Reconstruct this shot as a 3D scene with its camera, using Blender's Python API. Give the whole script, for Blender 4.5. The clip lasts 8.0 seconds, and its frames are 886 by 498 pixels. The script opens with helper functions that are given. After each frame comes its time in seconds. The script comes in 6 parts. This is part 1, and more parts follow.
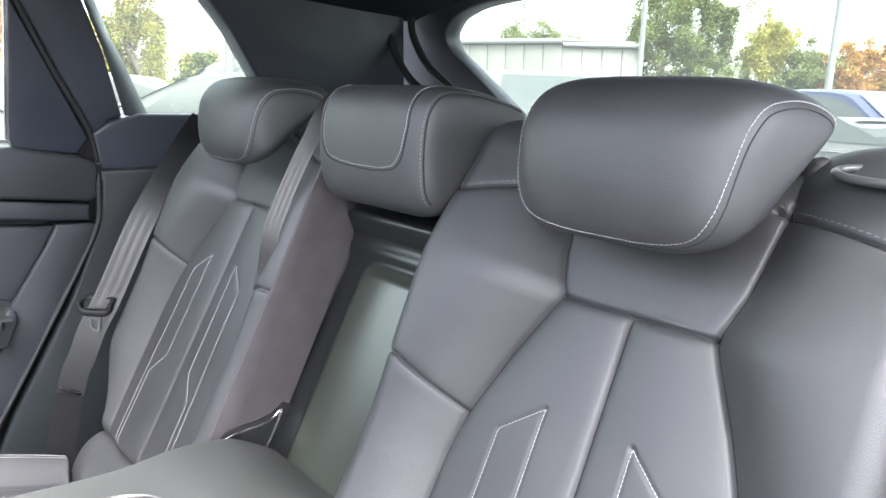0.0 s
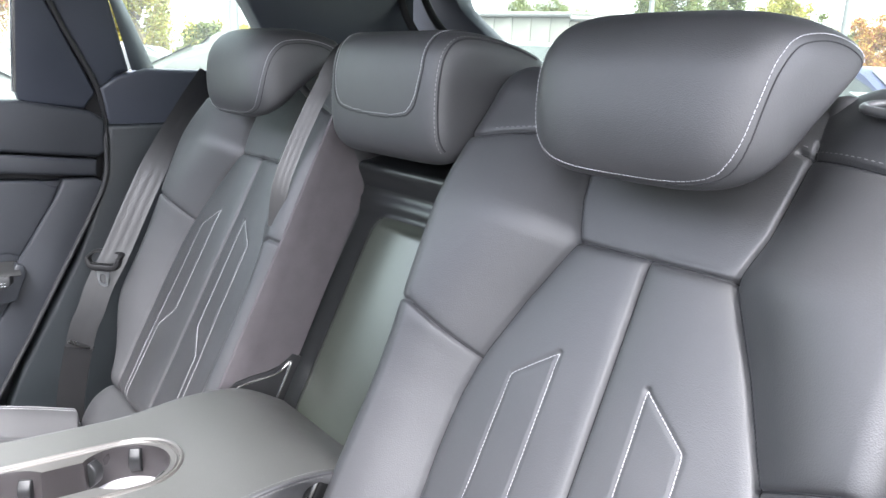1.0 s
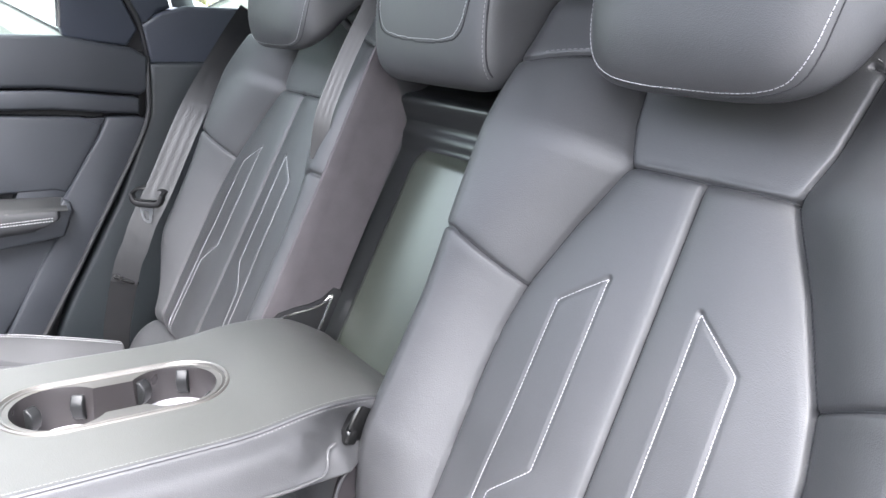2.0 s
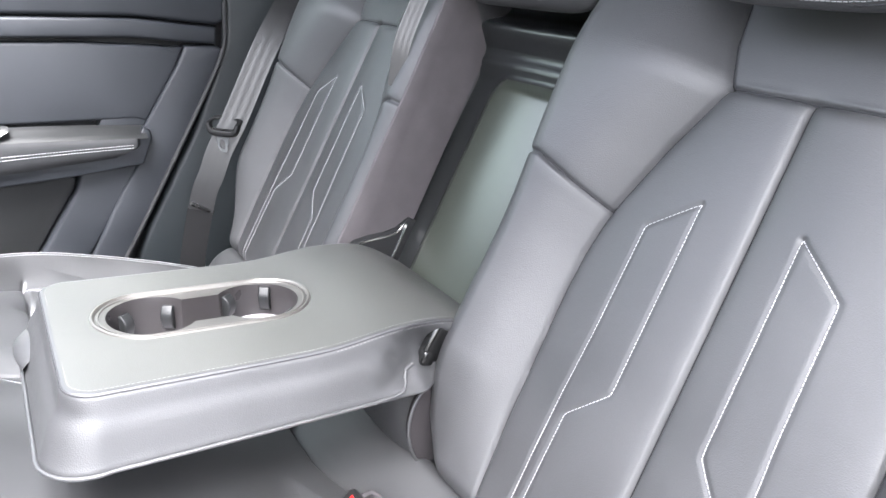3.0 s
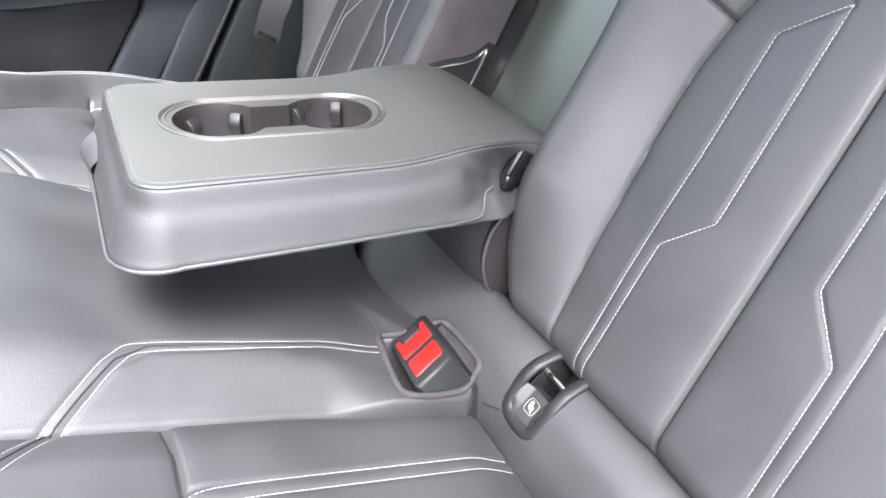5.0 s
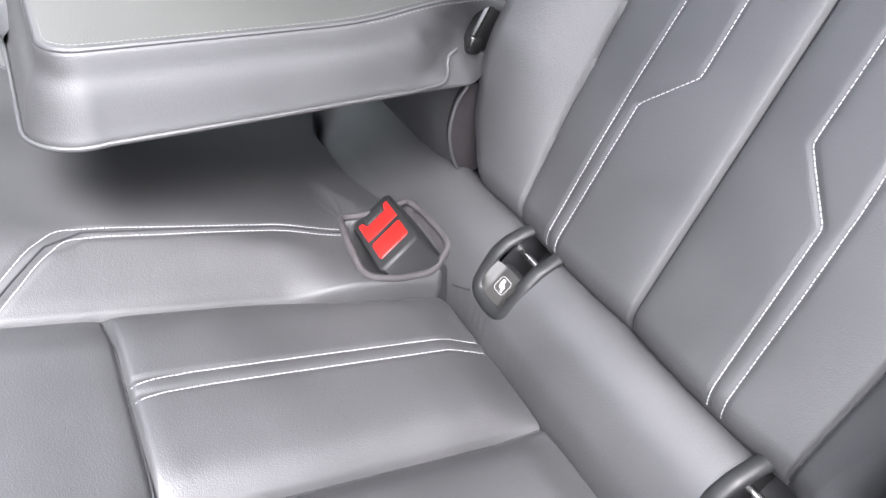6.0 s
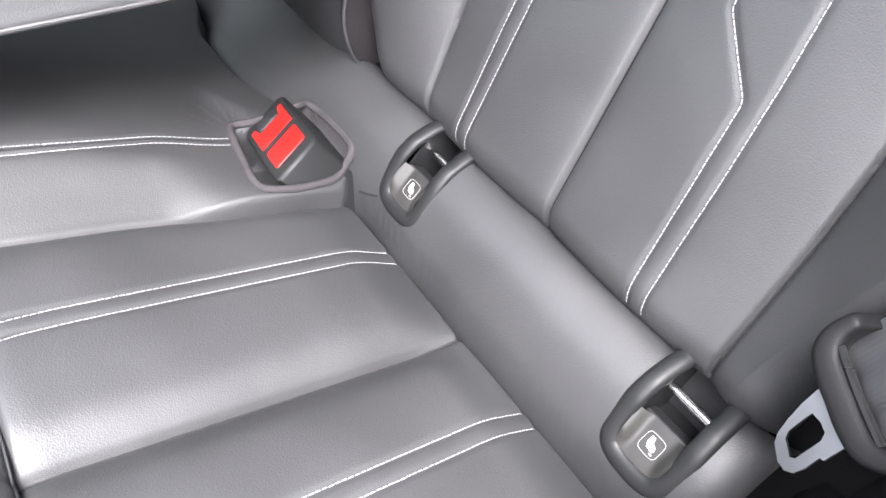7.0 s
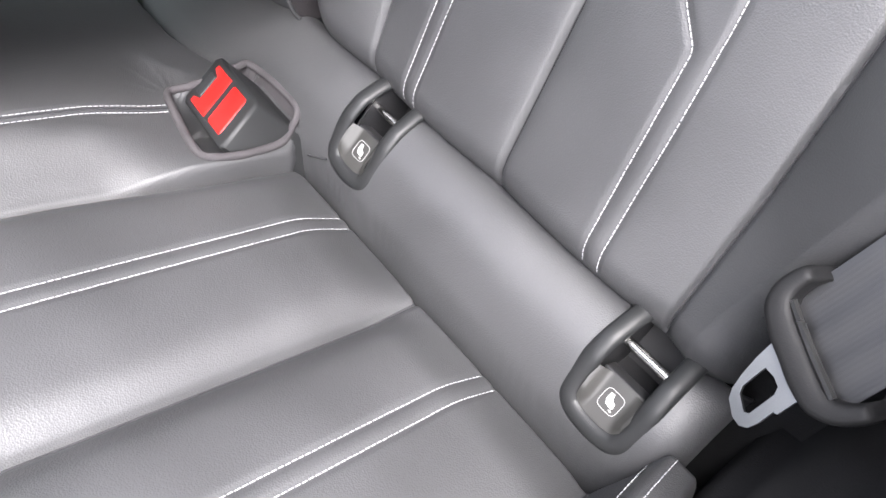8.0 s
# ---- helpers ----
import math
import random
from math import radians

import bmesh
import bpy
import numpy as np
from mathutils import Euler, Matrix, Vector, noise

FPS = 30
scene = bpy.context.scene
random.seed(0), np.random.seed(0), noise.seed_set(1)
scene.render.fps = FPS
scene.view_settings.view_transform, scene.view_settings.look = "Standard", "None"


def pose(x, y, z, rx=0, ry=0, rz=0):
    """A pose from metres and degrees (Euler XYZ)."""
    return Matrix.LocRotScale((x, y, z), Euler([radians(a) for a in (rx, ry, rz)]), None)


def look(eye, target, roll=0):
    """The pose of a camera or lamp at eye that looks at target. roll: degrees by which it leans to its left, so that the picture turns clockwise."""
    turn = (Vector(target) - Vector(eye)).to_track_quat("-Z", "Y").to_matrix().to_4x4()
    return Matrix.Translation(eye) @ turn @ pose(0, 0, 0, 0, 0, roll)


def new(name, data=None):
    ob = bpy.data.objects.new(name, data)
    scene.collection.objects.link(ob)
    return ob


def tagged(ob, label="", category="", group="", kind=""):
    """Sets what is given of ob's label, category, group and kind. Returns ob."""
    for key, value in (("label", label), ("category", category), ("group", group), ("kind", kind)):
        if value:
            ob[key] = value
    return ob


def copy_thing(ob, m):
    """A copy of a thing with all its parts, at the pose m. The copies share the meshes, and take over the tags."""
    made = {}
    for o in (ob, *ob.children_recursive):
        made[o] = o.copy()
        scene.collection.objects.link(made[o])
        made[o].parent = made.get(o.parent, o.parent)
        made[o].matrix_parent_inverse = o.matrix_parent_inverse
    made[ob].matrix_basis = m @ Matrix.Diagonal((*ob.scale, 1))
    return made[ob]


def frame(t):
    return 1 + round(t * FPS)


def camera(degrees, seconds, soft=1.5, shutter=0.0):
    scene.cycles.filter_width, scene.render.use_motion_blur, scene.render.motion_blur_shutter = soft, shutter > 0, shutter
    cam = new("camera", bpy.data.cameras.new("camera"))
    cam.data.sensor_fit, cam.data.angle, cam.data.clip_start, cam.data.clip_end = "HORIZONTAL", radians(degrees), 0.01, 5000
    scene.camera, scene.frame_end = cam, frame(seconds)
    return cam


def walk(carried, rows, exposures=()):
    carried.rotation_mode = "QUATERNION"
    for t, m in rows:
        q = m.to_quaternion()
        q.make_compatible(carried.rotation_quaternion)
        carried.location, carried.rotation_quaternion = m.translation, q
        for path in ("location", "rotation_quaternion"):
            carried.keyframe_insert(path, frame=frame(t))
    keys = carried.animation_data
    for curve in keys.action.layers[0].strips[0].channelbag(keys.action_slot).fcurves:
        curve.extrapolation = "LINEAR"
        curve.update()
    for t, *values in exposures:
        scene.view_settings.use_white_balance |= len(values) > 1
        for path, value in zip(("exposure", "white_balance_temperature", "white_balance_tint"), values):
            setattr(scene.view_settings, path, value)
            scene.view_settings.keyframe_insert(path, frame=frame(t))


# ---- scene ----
cam = camera(64.0, 8.0)
PATH = [
    (0, (0.715, -0.3, 1.246), (-0.773, 0.968, 0.827), 1.8),
    (0.5, (0.713, -0.303, 1.231), (-0.77, 0.963, 0.787), 2.2),
    (1, (0.709, -0.307, 1.215), (-0.772, 0.946, 0.728), 2.4),
    (1.5, (0.706, -0.308, 1.196), (-0.785, 0.913, 0.659), 2.5),
    (3, (0.69, -0.34, 1.149), (-0.867, 0.681, 0.417), 3.0),
    (3.5, (0.685, -0.346, 1.133), (-0.88, 0.606, 0.33), 3.4),
    (4, (0.676, -0.35, 1.112), (-0.881, 0.537, 0.223), 3.6),
    (4.2, (0.672, -0.353, 1.102), (-0.875, 0.52, 0.184), 3.9),
    (5.3, (0.653, -0.335, 1.066), (-0.795, 0.463, -0.06), 3.7),
    (5.5, (0.65, -0.328, 1.057), (-0.761, 0.459, -0.121), 3.6),
    (6, (0.642, -0.315, 1.034), (-0.668, 0.479, -0.252), 3.6),
    (6.5, (0.634, -0.287, 1.012), (-0.55, 0.526, -0.38), 3.9),
    (7, (0.63, -0.268, 1.0), (-0.444, 0.566, -0.466), 4.4),
    (7.5, (0.627, -0.256, 0.997), (-0.36, 0.587, -0.525), 4.7),
    (8, (0.624, -0.251, 0.997), (-0.308, 0.597, -0.556), 5.1),
]
walk(cam, [(t, look(eye, target, roll)) for t, eye, target, roll in PATH], [(0.0, 4.03, 6350, 13), (2.0, 4.20, 6320, 13), (3.5, 4.17, 6350, 12), (4.5, 3.94, 6350, 13), (6.0, 3.73, 6400, 14), (8.0, 3.72, 6540, 14)])

# ---- world, sun, exposure ----
world = bpy.data.worlds.new("world")
scene.world = world
world.use_nodes = True
wn = world.node_tree.nodes
sky = wn.new("ShaderNodeTexSky")
sky.sky_type, sky.sun_disc = "NISHITA", False
sky.sun_elevation, sky.sun_rotation = radians(61), radians(118)
sky.air_density, sky.dust_density = 1.0, 4.0
haze = wn.new("ShaderNodeHueSaturation")
haze.inputs["Saturation"].default_value = 0.40
world.node_tree.links.new(sky.outputs[0], haze.inputs["Color"])
world.node_tree.links.new(haze.outputs[0], wn["Background"].inputs[0])
wn["Background"].inputs[1].default_value = 0.144
sun = new("sun", bpy.data.lights.new("sun", "SUN"))
sun.data.energy, sun.data.angle, sun.data.color = 0.92, radians(34), (0.93, 0.97, 1.0)
sun.matrix_world = look((1.4, -0.75, 3.2), (0, 0, 0.3))


# ---- materials ----
def material(name, colour, rough, metal=0.0, spec=0.5):
    m = bpy.data.materials.new(name)
    m.use_nodes = True
    b = m.node_tree.nodes["Principled BSDF"]
    b.inputs["Base Color"].default_value = (*colour, 1)
    b.inputs["Roughness"].default_value = rough
    b.inputs["Metallic"].default_value = metal
    b.inputs["Specular IOR Level"].default_value = spec
    return m, m.node_tree.nodes, m.node_tree.links, b


def varied(name, colour, rough, metal=0.0, spec=0.5, fine=900.0, coarse=14.0, bump=0.15, depth=0.0003, amount=0.18, kind="noise", spread=0.08):
    """A surface with fine relief and two scales of colour and gloss variation, in metres."""
    m, n, l, b = material(name, colour, rough, metal, spec)
    tc = n.new("ShaderNodeTexCoord")
    big = n.new("ShaderNodeTexNoise")
    big.inputs["Scale"].default_value, big.inputs["Detail"].default_value = coarse, 4
    small = n.new("ShaderNodeTexVoronoi" if kind == "cell" else "ShaderNodeTexNoise")
    small.inputs["Scale"].default_value = fine
    l.new(tc.outputs["Object"], big.inputs["Vector"])
    l.new(tc.outputs["Object"], small.inputs["Vector"])
    ramp = n.new("ShaderNodeMapRange")
    ramp.inputs["To Min"].default_value, ramp.inputs["To Max"].default_value = 1 - amount, 1 + amount
    ramp.inputs["From Min"].default_value, ramp.inputs["From Max"].default_value = 0.3, 0.7
    l.new(big.outputs[0], ramp.inputs["Value"])
    ramp2 = n.new("ShaderNodeMapRange")
    ramp2.inputs["To Min"].default_value, ramp2.inputs["To Max"].default_value = 1 - amount * 0.6, 1 + amount * 0.6
    l.new(small.outputs[0], ramp2.inputs["Value"])
    mul = n.new("ShaderNodeMath")
    mul.operation = "MULTIPLY"
    l.new(ramp.outputs[0], mul.inputs[0])
    l.new(ramp2.outputs[0], mul.inputs[1])
    mix = n.new("ShaderNodeVectorMath")
    mix.operation = "SCALE"
    mix.inputs[0].default_value = colour
    l.new(mul.outputs[0], mix.inputs["Scale"])
    l.new(mix.outputs[0], b.inputs["Base Color"])
    rr = n.new("ShaderNodeMapRange")
    rr.inputs["From Min"].default_value, rr.inputs["From Max"].default_value = 0.3, 0.7
    rr.inputs["To Min"].default_value, rr.inputs["To Max"].default_value = rough - spread, rough + spread
    l.new(big.outputs[0], rr.inputs["Value"])
    l.new(rr.outputs[0], b.inputs["Roughness"])
    bp = n.new("ShaderNodeBump")
    bp.inputs["Strength"].default_value, bp.inputs["Distance"].default_value = bump, depth
    l.new(small.outputs[0], bp.inputs["Height"])
    l.new(bp.outputs[0], b.inputs["Normal"])
    return m


def soften(m, scale=30.0, depth=0.002, strength=0.16):
    """Adds the slow unevenness of padded leather under its grain."""
    n, l = m.node_tree.nodes, m.node_tree.links
    grain = [q for q in n if q.type == "BUMP"][0]
    tc = [q for q in n if q.type == "TEX_COORD"][0]
    wave = n.new("ShaderNodeTexNoise")
    wave.inputs["Scale"].default_value, wave.inputs["Detail"].default_value, wave.inputs["Distortion"].default_value = scale, 3, 0.6
    l.new(tc.outputs["Object"], wave.inputs["Vector"])
    bp = n.new("ShaderNodeBump")
    bp.inputs["Strength"].default_value, bp.inputs["Distance"].default_value = strength, depth
    l.new(wave.outputs[0], bp.inputs["Height"])
    l.new(bp.outputs[0], grain.inputs["Normal"])
    return m


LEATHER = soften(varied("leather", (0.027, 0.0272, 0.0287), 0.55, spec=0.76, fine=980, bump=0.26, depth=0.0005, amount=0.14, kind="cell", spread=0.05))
# the same leather, painted paler for the light on the armrest's top
LEATHER_TOP_LIT = soften(varied("leather_armrest", (0.050, 0.0505, 0.047), 0.54, spec=0.48, fine=900, bump=0.26, depth=0.0005, amount=0.08, kind="cell", spread=0.04))
THREAD = varied("thread", (0.34, 0.34, 0.35), 0.7, fine=2500, bump=0.3, amount=0.15)
CARPET = varied("felt", (0.080, 0.073, 0.076), 0.95, spec=0.1, fine=900, coarse=30, bump=0.6, depth=0.0008, amount=0.10)
POCKETLINE = varied("pocket_cloth", (0.040, 0.037, 0.039), 0.9, spec=0.2, fine=1400, coarse=60, bump=0.8, depth=0.0006, amount=0.2)
PLASTIC = varied("black_plastic", (0.012, 0.0125, 0.013), 0.46, spec=0.28, fine=1500, bump=0.12, amount=0.12)
PLASTIC_SATIN = varied("satin_plastic", (0.010, 0.010, 0.010), 0.26, fine=1800, bump=0.08, amount=0.10)
SIDE_TRIM = varied("side_trim", (0.013, 0.016, 0.018), 0.5, spec=0.38, fine=1400, bump=0.2, amount=0.10)
TRIM = varied("pillar_trim", (0.022, 0.026, 0.036), 0.5, fine=1400, bump=0.2, amount=0.10)
DOORTRIM = varied("door_trim", (0.019, 0.021, 0.025), 0.52, spec=0.34, fine=1200, bump=0.25, amount=0.10)
DOORPAD = varied("door_leather", (0.016, 0.0165, 0.018), 0.6, spec=0.36, fine=980, bump=0.26, depth=0.0005, amount=0.12, kind="cell", spread=0.05)
CLOTH = varied("headliner", (0.017, 0.020, 0.028), 0.95, spec=0.1, fine=900, bump=0.5, depth=0.0006, amount=0.2)
RUBBER = varied("rubber", (0.010, 0.010, 0.011), 0.6, fine=1200, bump=0.2, amount=0.15)
CHROME = varied("brushed_chrome", (0.72, 0.71, 0.69), 0.22, metal=1.0, fine=2200, bump=0.05, amount=0.06, spread=0.05)
STEEL = varied("steel", (0.20, 0.205, 0.21), 0.40, metal=1.0, fine=1500, bump=0.08, amount=0.10)
CUPSKIN = varied("cup_plastic", (0.020, 0.018, 0.0185), 0.34, fine=1500, bump=0.12, amount=0.08)
LATCH = varied("gloss_black", (0.004, 0.004, 0.004), 0.16, spec=0.5, fine=1500, bump=0.05, amount=0.1)
# the same felt, darkened for the shade under the armrest
FELT_SHADED = varied("felt_end", (0.021, 0.019, 0.020), 0.95, spec=0.1, fine=900, coarse=30, bump=0.6, depth=0.0008, amount=0.10)
HATCH = varied("hatch_plastic", (0.031, 0.035, 0.027), 0.33, spec=0.8, fine=1500, coarse=6, bump=0.12, amount=0.05, spread=0.03)
FRAME = varied("hatch_frame_plastic", (0.011, 0.012, 0.012), 0.34, spec=0.6, fine=1500, coarse=6, bump=0.1, amount=0.05, spread=0.03)
SEAM = varied("seam_thread", (0.012, 0.012, 0.014), 0.8, fine=2500, bump=0.2, amount=0.1)
# black cloth with shade put into its colour, mostly beside the near seat
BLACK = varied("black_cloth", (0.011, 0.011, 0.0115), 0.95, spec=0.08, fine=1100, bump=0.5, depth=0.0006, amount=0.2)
# a little paler and warmer than the rim's black plastic
PLATE = varied("warm_black_plastic", (0.021, 0.0205, 0.019), 0.5, fine=1500, coarse=90, bump=0.12, amount=0.12)
SATIN = varied("satin_metal", (0.135, 0.128, 0.119), 0.42, metal=0.75, fine=1800, bump=0.05, amount=0.05, spread=0.05)
CUPFLOOR = varied("cup_mat", (0.32, 0.31, 0.33), 0.6, fine=900, bump=0.1, amount=0.1)
THREAD_GREY = varied("grey_thread", (0.15, 0.15, 0.15), 0.7, fine=2500, bump=0.3, amount=0.15)
BEZEL = varied("grey_plastic", (0.045, 0.045, 0.046), 0.4, fine=1500, bump=0.1, amount=0.08)
RED = varied("red_button", (0.46, 0.010, 0.008), 0.35, fine=1500, bump=0.10, amount=0.06)
WHITEINK = varied("white_print", (0.33, 0.33, 0.325), 0.6, fine=2500, bump=0.05, amount=0.10)
GRIP = varied("matt_plastic", (0.010, 0.010, 0.0105), 0.55, spec=0.18, fine=1300, bump=0.3, amount=0.10)
GREYINK = varied("grey_print", (0.16, 0.14, 0.11), 0.6, fine=2500, bump=0.05, amount=0.10)


def webbing():
    """Woven belt: fine ribs across, and lengthwise bands of tighter weave."""
    m, n, l, b = material("belt_webbing", (0.0055, 0.0055, 0.006), 0.36, spec=0.6)
    tc = n.new("ShaderNodeTexCoord")
    rows_w = n.new("ShaderNodeTexWave")
    rows_w.bands_direction = "Y"
    rows_w.inputs["Scale"].default_value, rows_w.inputs["Distortion"].default_value = 400, 1.5
    rows_w.inputs["Detail Scale"].default_value = 40
    cols_w = n.new("ShaderNodeTexWave")
    cols_w.bands_direction = "X"
    cols_w.inputs["Scale"].default_value = 7.0
    mul = n.new("ShaderNodeMath")
    mul.operation = "MULTIPLY"
    for q in (rows_w, cols_w):
        l.new(tc.outputs["UV"], q.inputs["Vector"])
    l.new(rows_w.outputs[0], mul.inputs[0])
    l.new(cols_w.outputs[0], mul.inputs[1])
    bp = n.new("ShaderNodeBump")
    bp.inputs["Strength"].default_value, bp.inputs["Distance"].default_value = 0.22, 0.0002
    l.new(mul.outputs[0], bp.inputs["Height"])
    l.new(bp.outputs[0], b.inputs["Normal"])
    bands = n.new("ShaderNodeTexWave")
    bands.bands_direction = "X"
    bands.inputs["Scale"].default_value = 1.0
    l.new(tc.outputs["UV"], bands.inputs["Vector"])
    rr = n.new("ShaderNodeMapRange")
    rr.inputs["To Min"].default_value, rr.inputs["To Max"].default_value = 0.30, 0.46
    l.new(bands.outputs[0], rr.inputs["Value"])
    l.new(rr.outputs[0], b.inputs["Roughness"])
    return m


WEB = webbing()


def glass():
    m, n, l, b = material("clear_glass", (1, 1, 1), 0.0)
    out = n["Material Output"]
    gl = n.new("ShaderNodeBsdfGlossy")
    gl.inputs["Roughness"].default_value = 0.02
    tr = n.new("ShaderNodeBsdfTransparent")
    tr.inputs[0].default_value = (0.90, 0.96, 0.89, 1)
    mx = n.new("ShaderNodeMixShader")
    mx.inputs[0].default_value = 0.06
    l.new(tr.outputs[0], mx.inputs[1])
    l.new(gl.outputs[0], mx.inputs[2])
    # thin white veil, added to haze the view and lift its darks
    veil = n.new("ShaderNodeBsdfTranslucent")
    veil.inputs[0].default_value = (0.8, 0.8, 0.78, 1)
    film = n.new("ShaderNodeMixShader")
    film.inputs[0].default_value = 0.035
    l.new(mx.outputs[0], film.inputs[1])
    l.new(veil.outputs[0], film.inputs[2])
    l.new(film.outputs[0], out.inputs[0])
    return m


GLASS = glass()


# ---- building helpers ----
def thing(name, at, label, category, group="", kind=""):
    ob = new(name)
    ob.location = at
    return tagged(ob, label, category, group, kind)


def base_of(ob):
    at = Vector((0, 0, 0))
    while ob is not None:
        at += ob.location
        ob = ob.parent
    return at


def part(name, shape, mat, parent=None, label="", sharp=40):
    """Links a bmesh, or (points, faces), given in the world's metres, as one mesh under a thing or a part."""
    me = bpy.data.meshes.new(name)
    if isinstance(shape, tuple):
        pts, faces = shape
        me.from_pydata([tuple(p) for p in pts], [], [tuple(f) for f in faces])
    else:
        bmesh.ops.recalc_face_normals(shape, faces=shape.faces)
        shape.to_mesh(me)
        shape.free()
    if parent is not None:
        at = base_of(parent)
        me.transform(Matrix.Translation(-at))
    me.polygons.foreach_set("use_smooth", [True] * len(me.polygons))
    if sharp:
        me.set_sharp_from_angle(angle=radians(sharp))
    me.materials.append(mat)
    ob = new(name, me)
    ob.parent = parent
    if label:
        ob["label"] = label
    return ob


def smooth(a, b, x):
    t = np.clip((np.asarray(x, float) - a) / (b - a), 0, 1)
    return t * t * (3 - 2 * t)


def polydist(u, v, line):
    """The distance of every (u, v) from a polyline."""
    best = np.full(np.shape(u), 9.0)
    for (ax, ay), (bx, by) in zip(line[:-1], line[1:]):
        dx, dy = bx - ax, by - ay
        k = np.clip(((u - ax) * dx + (v - ay) * dy) / (dx * dx + dy * dy + 1e-12), 0, 1)
        best = np.minimum(best, np.hypot(u - ax - k * dx, v - ay - k * dy))
    return best


def curve(ctrl, n, closed=False):
    """n points on a Catmull-Rom curve through the control points."""
    p = [np.array(c, float) for c in ctrl]
    m = len(p)
    out = []
    spans = m if closed else m - 1
    for i in range(n):
        t = i / (n if closed else n - 1) * spans
        k = min(int(t), spans - 1)
        f = t - k
        if closed:
            a, b, c, d = p[(k - 1) % m], p[k % m], p[(k + 1) % m], p[(k + 2) % m]
        else:
            b, c = p[k], p[k + 1]
            a = p[k - 1] if k else 2 * b - c
            d = p[k + 2] if k + 2 < m else 2 * c - b
        out.append(0.5 * (2 * b + (c - a) * f + (2 * a - 5 * b + 4 * c - d) * f * f + (3 * b - a - 3 * c + d) * f ** 3))
    return np.array(out)


def sheet(grid):
    """Points and faces of an (n, m, 3) grid."""
    n, m = grid.shape[:2]
    i = np.arange(n * m).reshape(n, m)
    f = np.stack([i[:-1, :-1], i[:-1, 1:], i[1:, 1:], i[1:, :-1]], -1).reshape(-1, 4)
    return grid.reshape(-1, 3), f


def split_sheet(grid, region):
    """The sheet's pieces, one for each region number of its faces."""
    pts, f = sheet(grid)
    region = region.reshape(-1)
    out = {}
    for r in np.unique(region):
        ff = f[region == r]
        used, inv = np.unique(ff, return_inverse=True)
        out[int(r)] = (pts[used], inv.reshape(-1, 4))
    return out


def rounded(sx, sy, sz, r, at, turn=None, seg=3):
    bm = bmesh.new()
    bmesh.ops.create_cube(bm, size=1)
    bmesh.ops.scale(bm, vec=(sx, sy, sz), verts=bm.verts)
    bmesh.ops.bevel(bm, geom=bm.edges[:], offset=r, segments=seg, profile=0.5, affect="EDGES", clamp_overlap=True)
    m = Matrix.Translation(at) @ (turn.to_4x4() if turn else Matrix.Identity(4))
    bmesh.ops.transform(bm, matrix=m, verts=bm.verts)
    return bm


def slab(outline, depth, r=0.003, seg=2):
    """A plate: a closed outline of 3D points, made thick by the vector depth, its rims rounded."""
    bm = bmesh.new()
    vs = [bm.verts.new(tuple(p)) for p in outline]
    f = bm.faces.new(vs)
    res = bmesh.ops.extrude_face_region(bm, geom=[f])
    bmesh.ops.translate(bm, vec=depth, verts=[g for g in res["geom"] if isinstance(g, bmesh.types.BMVert)])
    if r:
        rim = [e for e in bm.edges if len(e.link_faces) == 2 and any(len(q.verts) > 4 or q is f for q in e.link_faces)]
        bmesh.ops.bevel(bm, geom=rim, offset=r, segments=seg, profile=0.5, affect="EDGES", clamp_overlap=True)
    return bm


def tube(path, r, sides=8, closed=False, flat=1.0, up=None):
    """A round cord along a path; flat squeezes it along up."""
    p = np.array(path, float)
    n = len(p)
    tang = np.gradient(p, axis=0) if not closed else np.roll(p, -1, 0) - np.roll(p, 1, 0)
    tang /= np.linalg.norm(tang, axis=1)[:, None] + 1e-12
    ref = np.array(up if up is not None else (0.3, 0.2, 0.93), float)
    side = np.cross(tang, ref)
    side /= np.linalg.norm(side, axis=1)[:, None] + 1e-12
    nor = np.cross(side, tang)
    rad = np.broadcast_to(np.asarray(r, float), (n,))
    pts, faces = [], []
    for i in range(n):
        for k in range(sides):
            a = 2 * math.pi * k / sides
            pts.append(p[i] + rad[i] * (math.cos(a) * side[i] + flat * math.sin(a) * nor[i]))
    for i in range(n if closed else n - 1):
        j = (i + 1) % n
        for k in range(sides):
            q = (k + 1) % sides
            faces.append((i * sides + k, i * sides + q, j * sides + q, j * sides + k))
    if not closed:
        faces.append(tuple(range(sides))[::-1])
        faces.append(tuple((n - 1) * sides + k for k in range(sides)))
    return pts, faces


def resample(path, step):
    p = np.array(path, float)
    d = np.concatenate([[0], np.cumsum(np.linalg.norm(np.diff(p, axis=0), axis=1))])
    n = max(2, int(d[-1] / step) + 1)
    s = np.linspace(0, d[-1], n)
    return np.stack([np.interp(s, d, p[:, k]) for k in range(3)], 1)


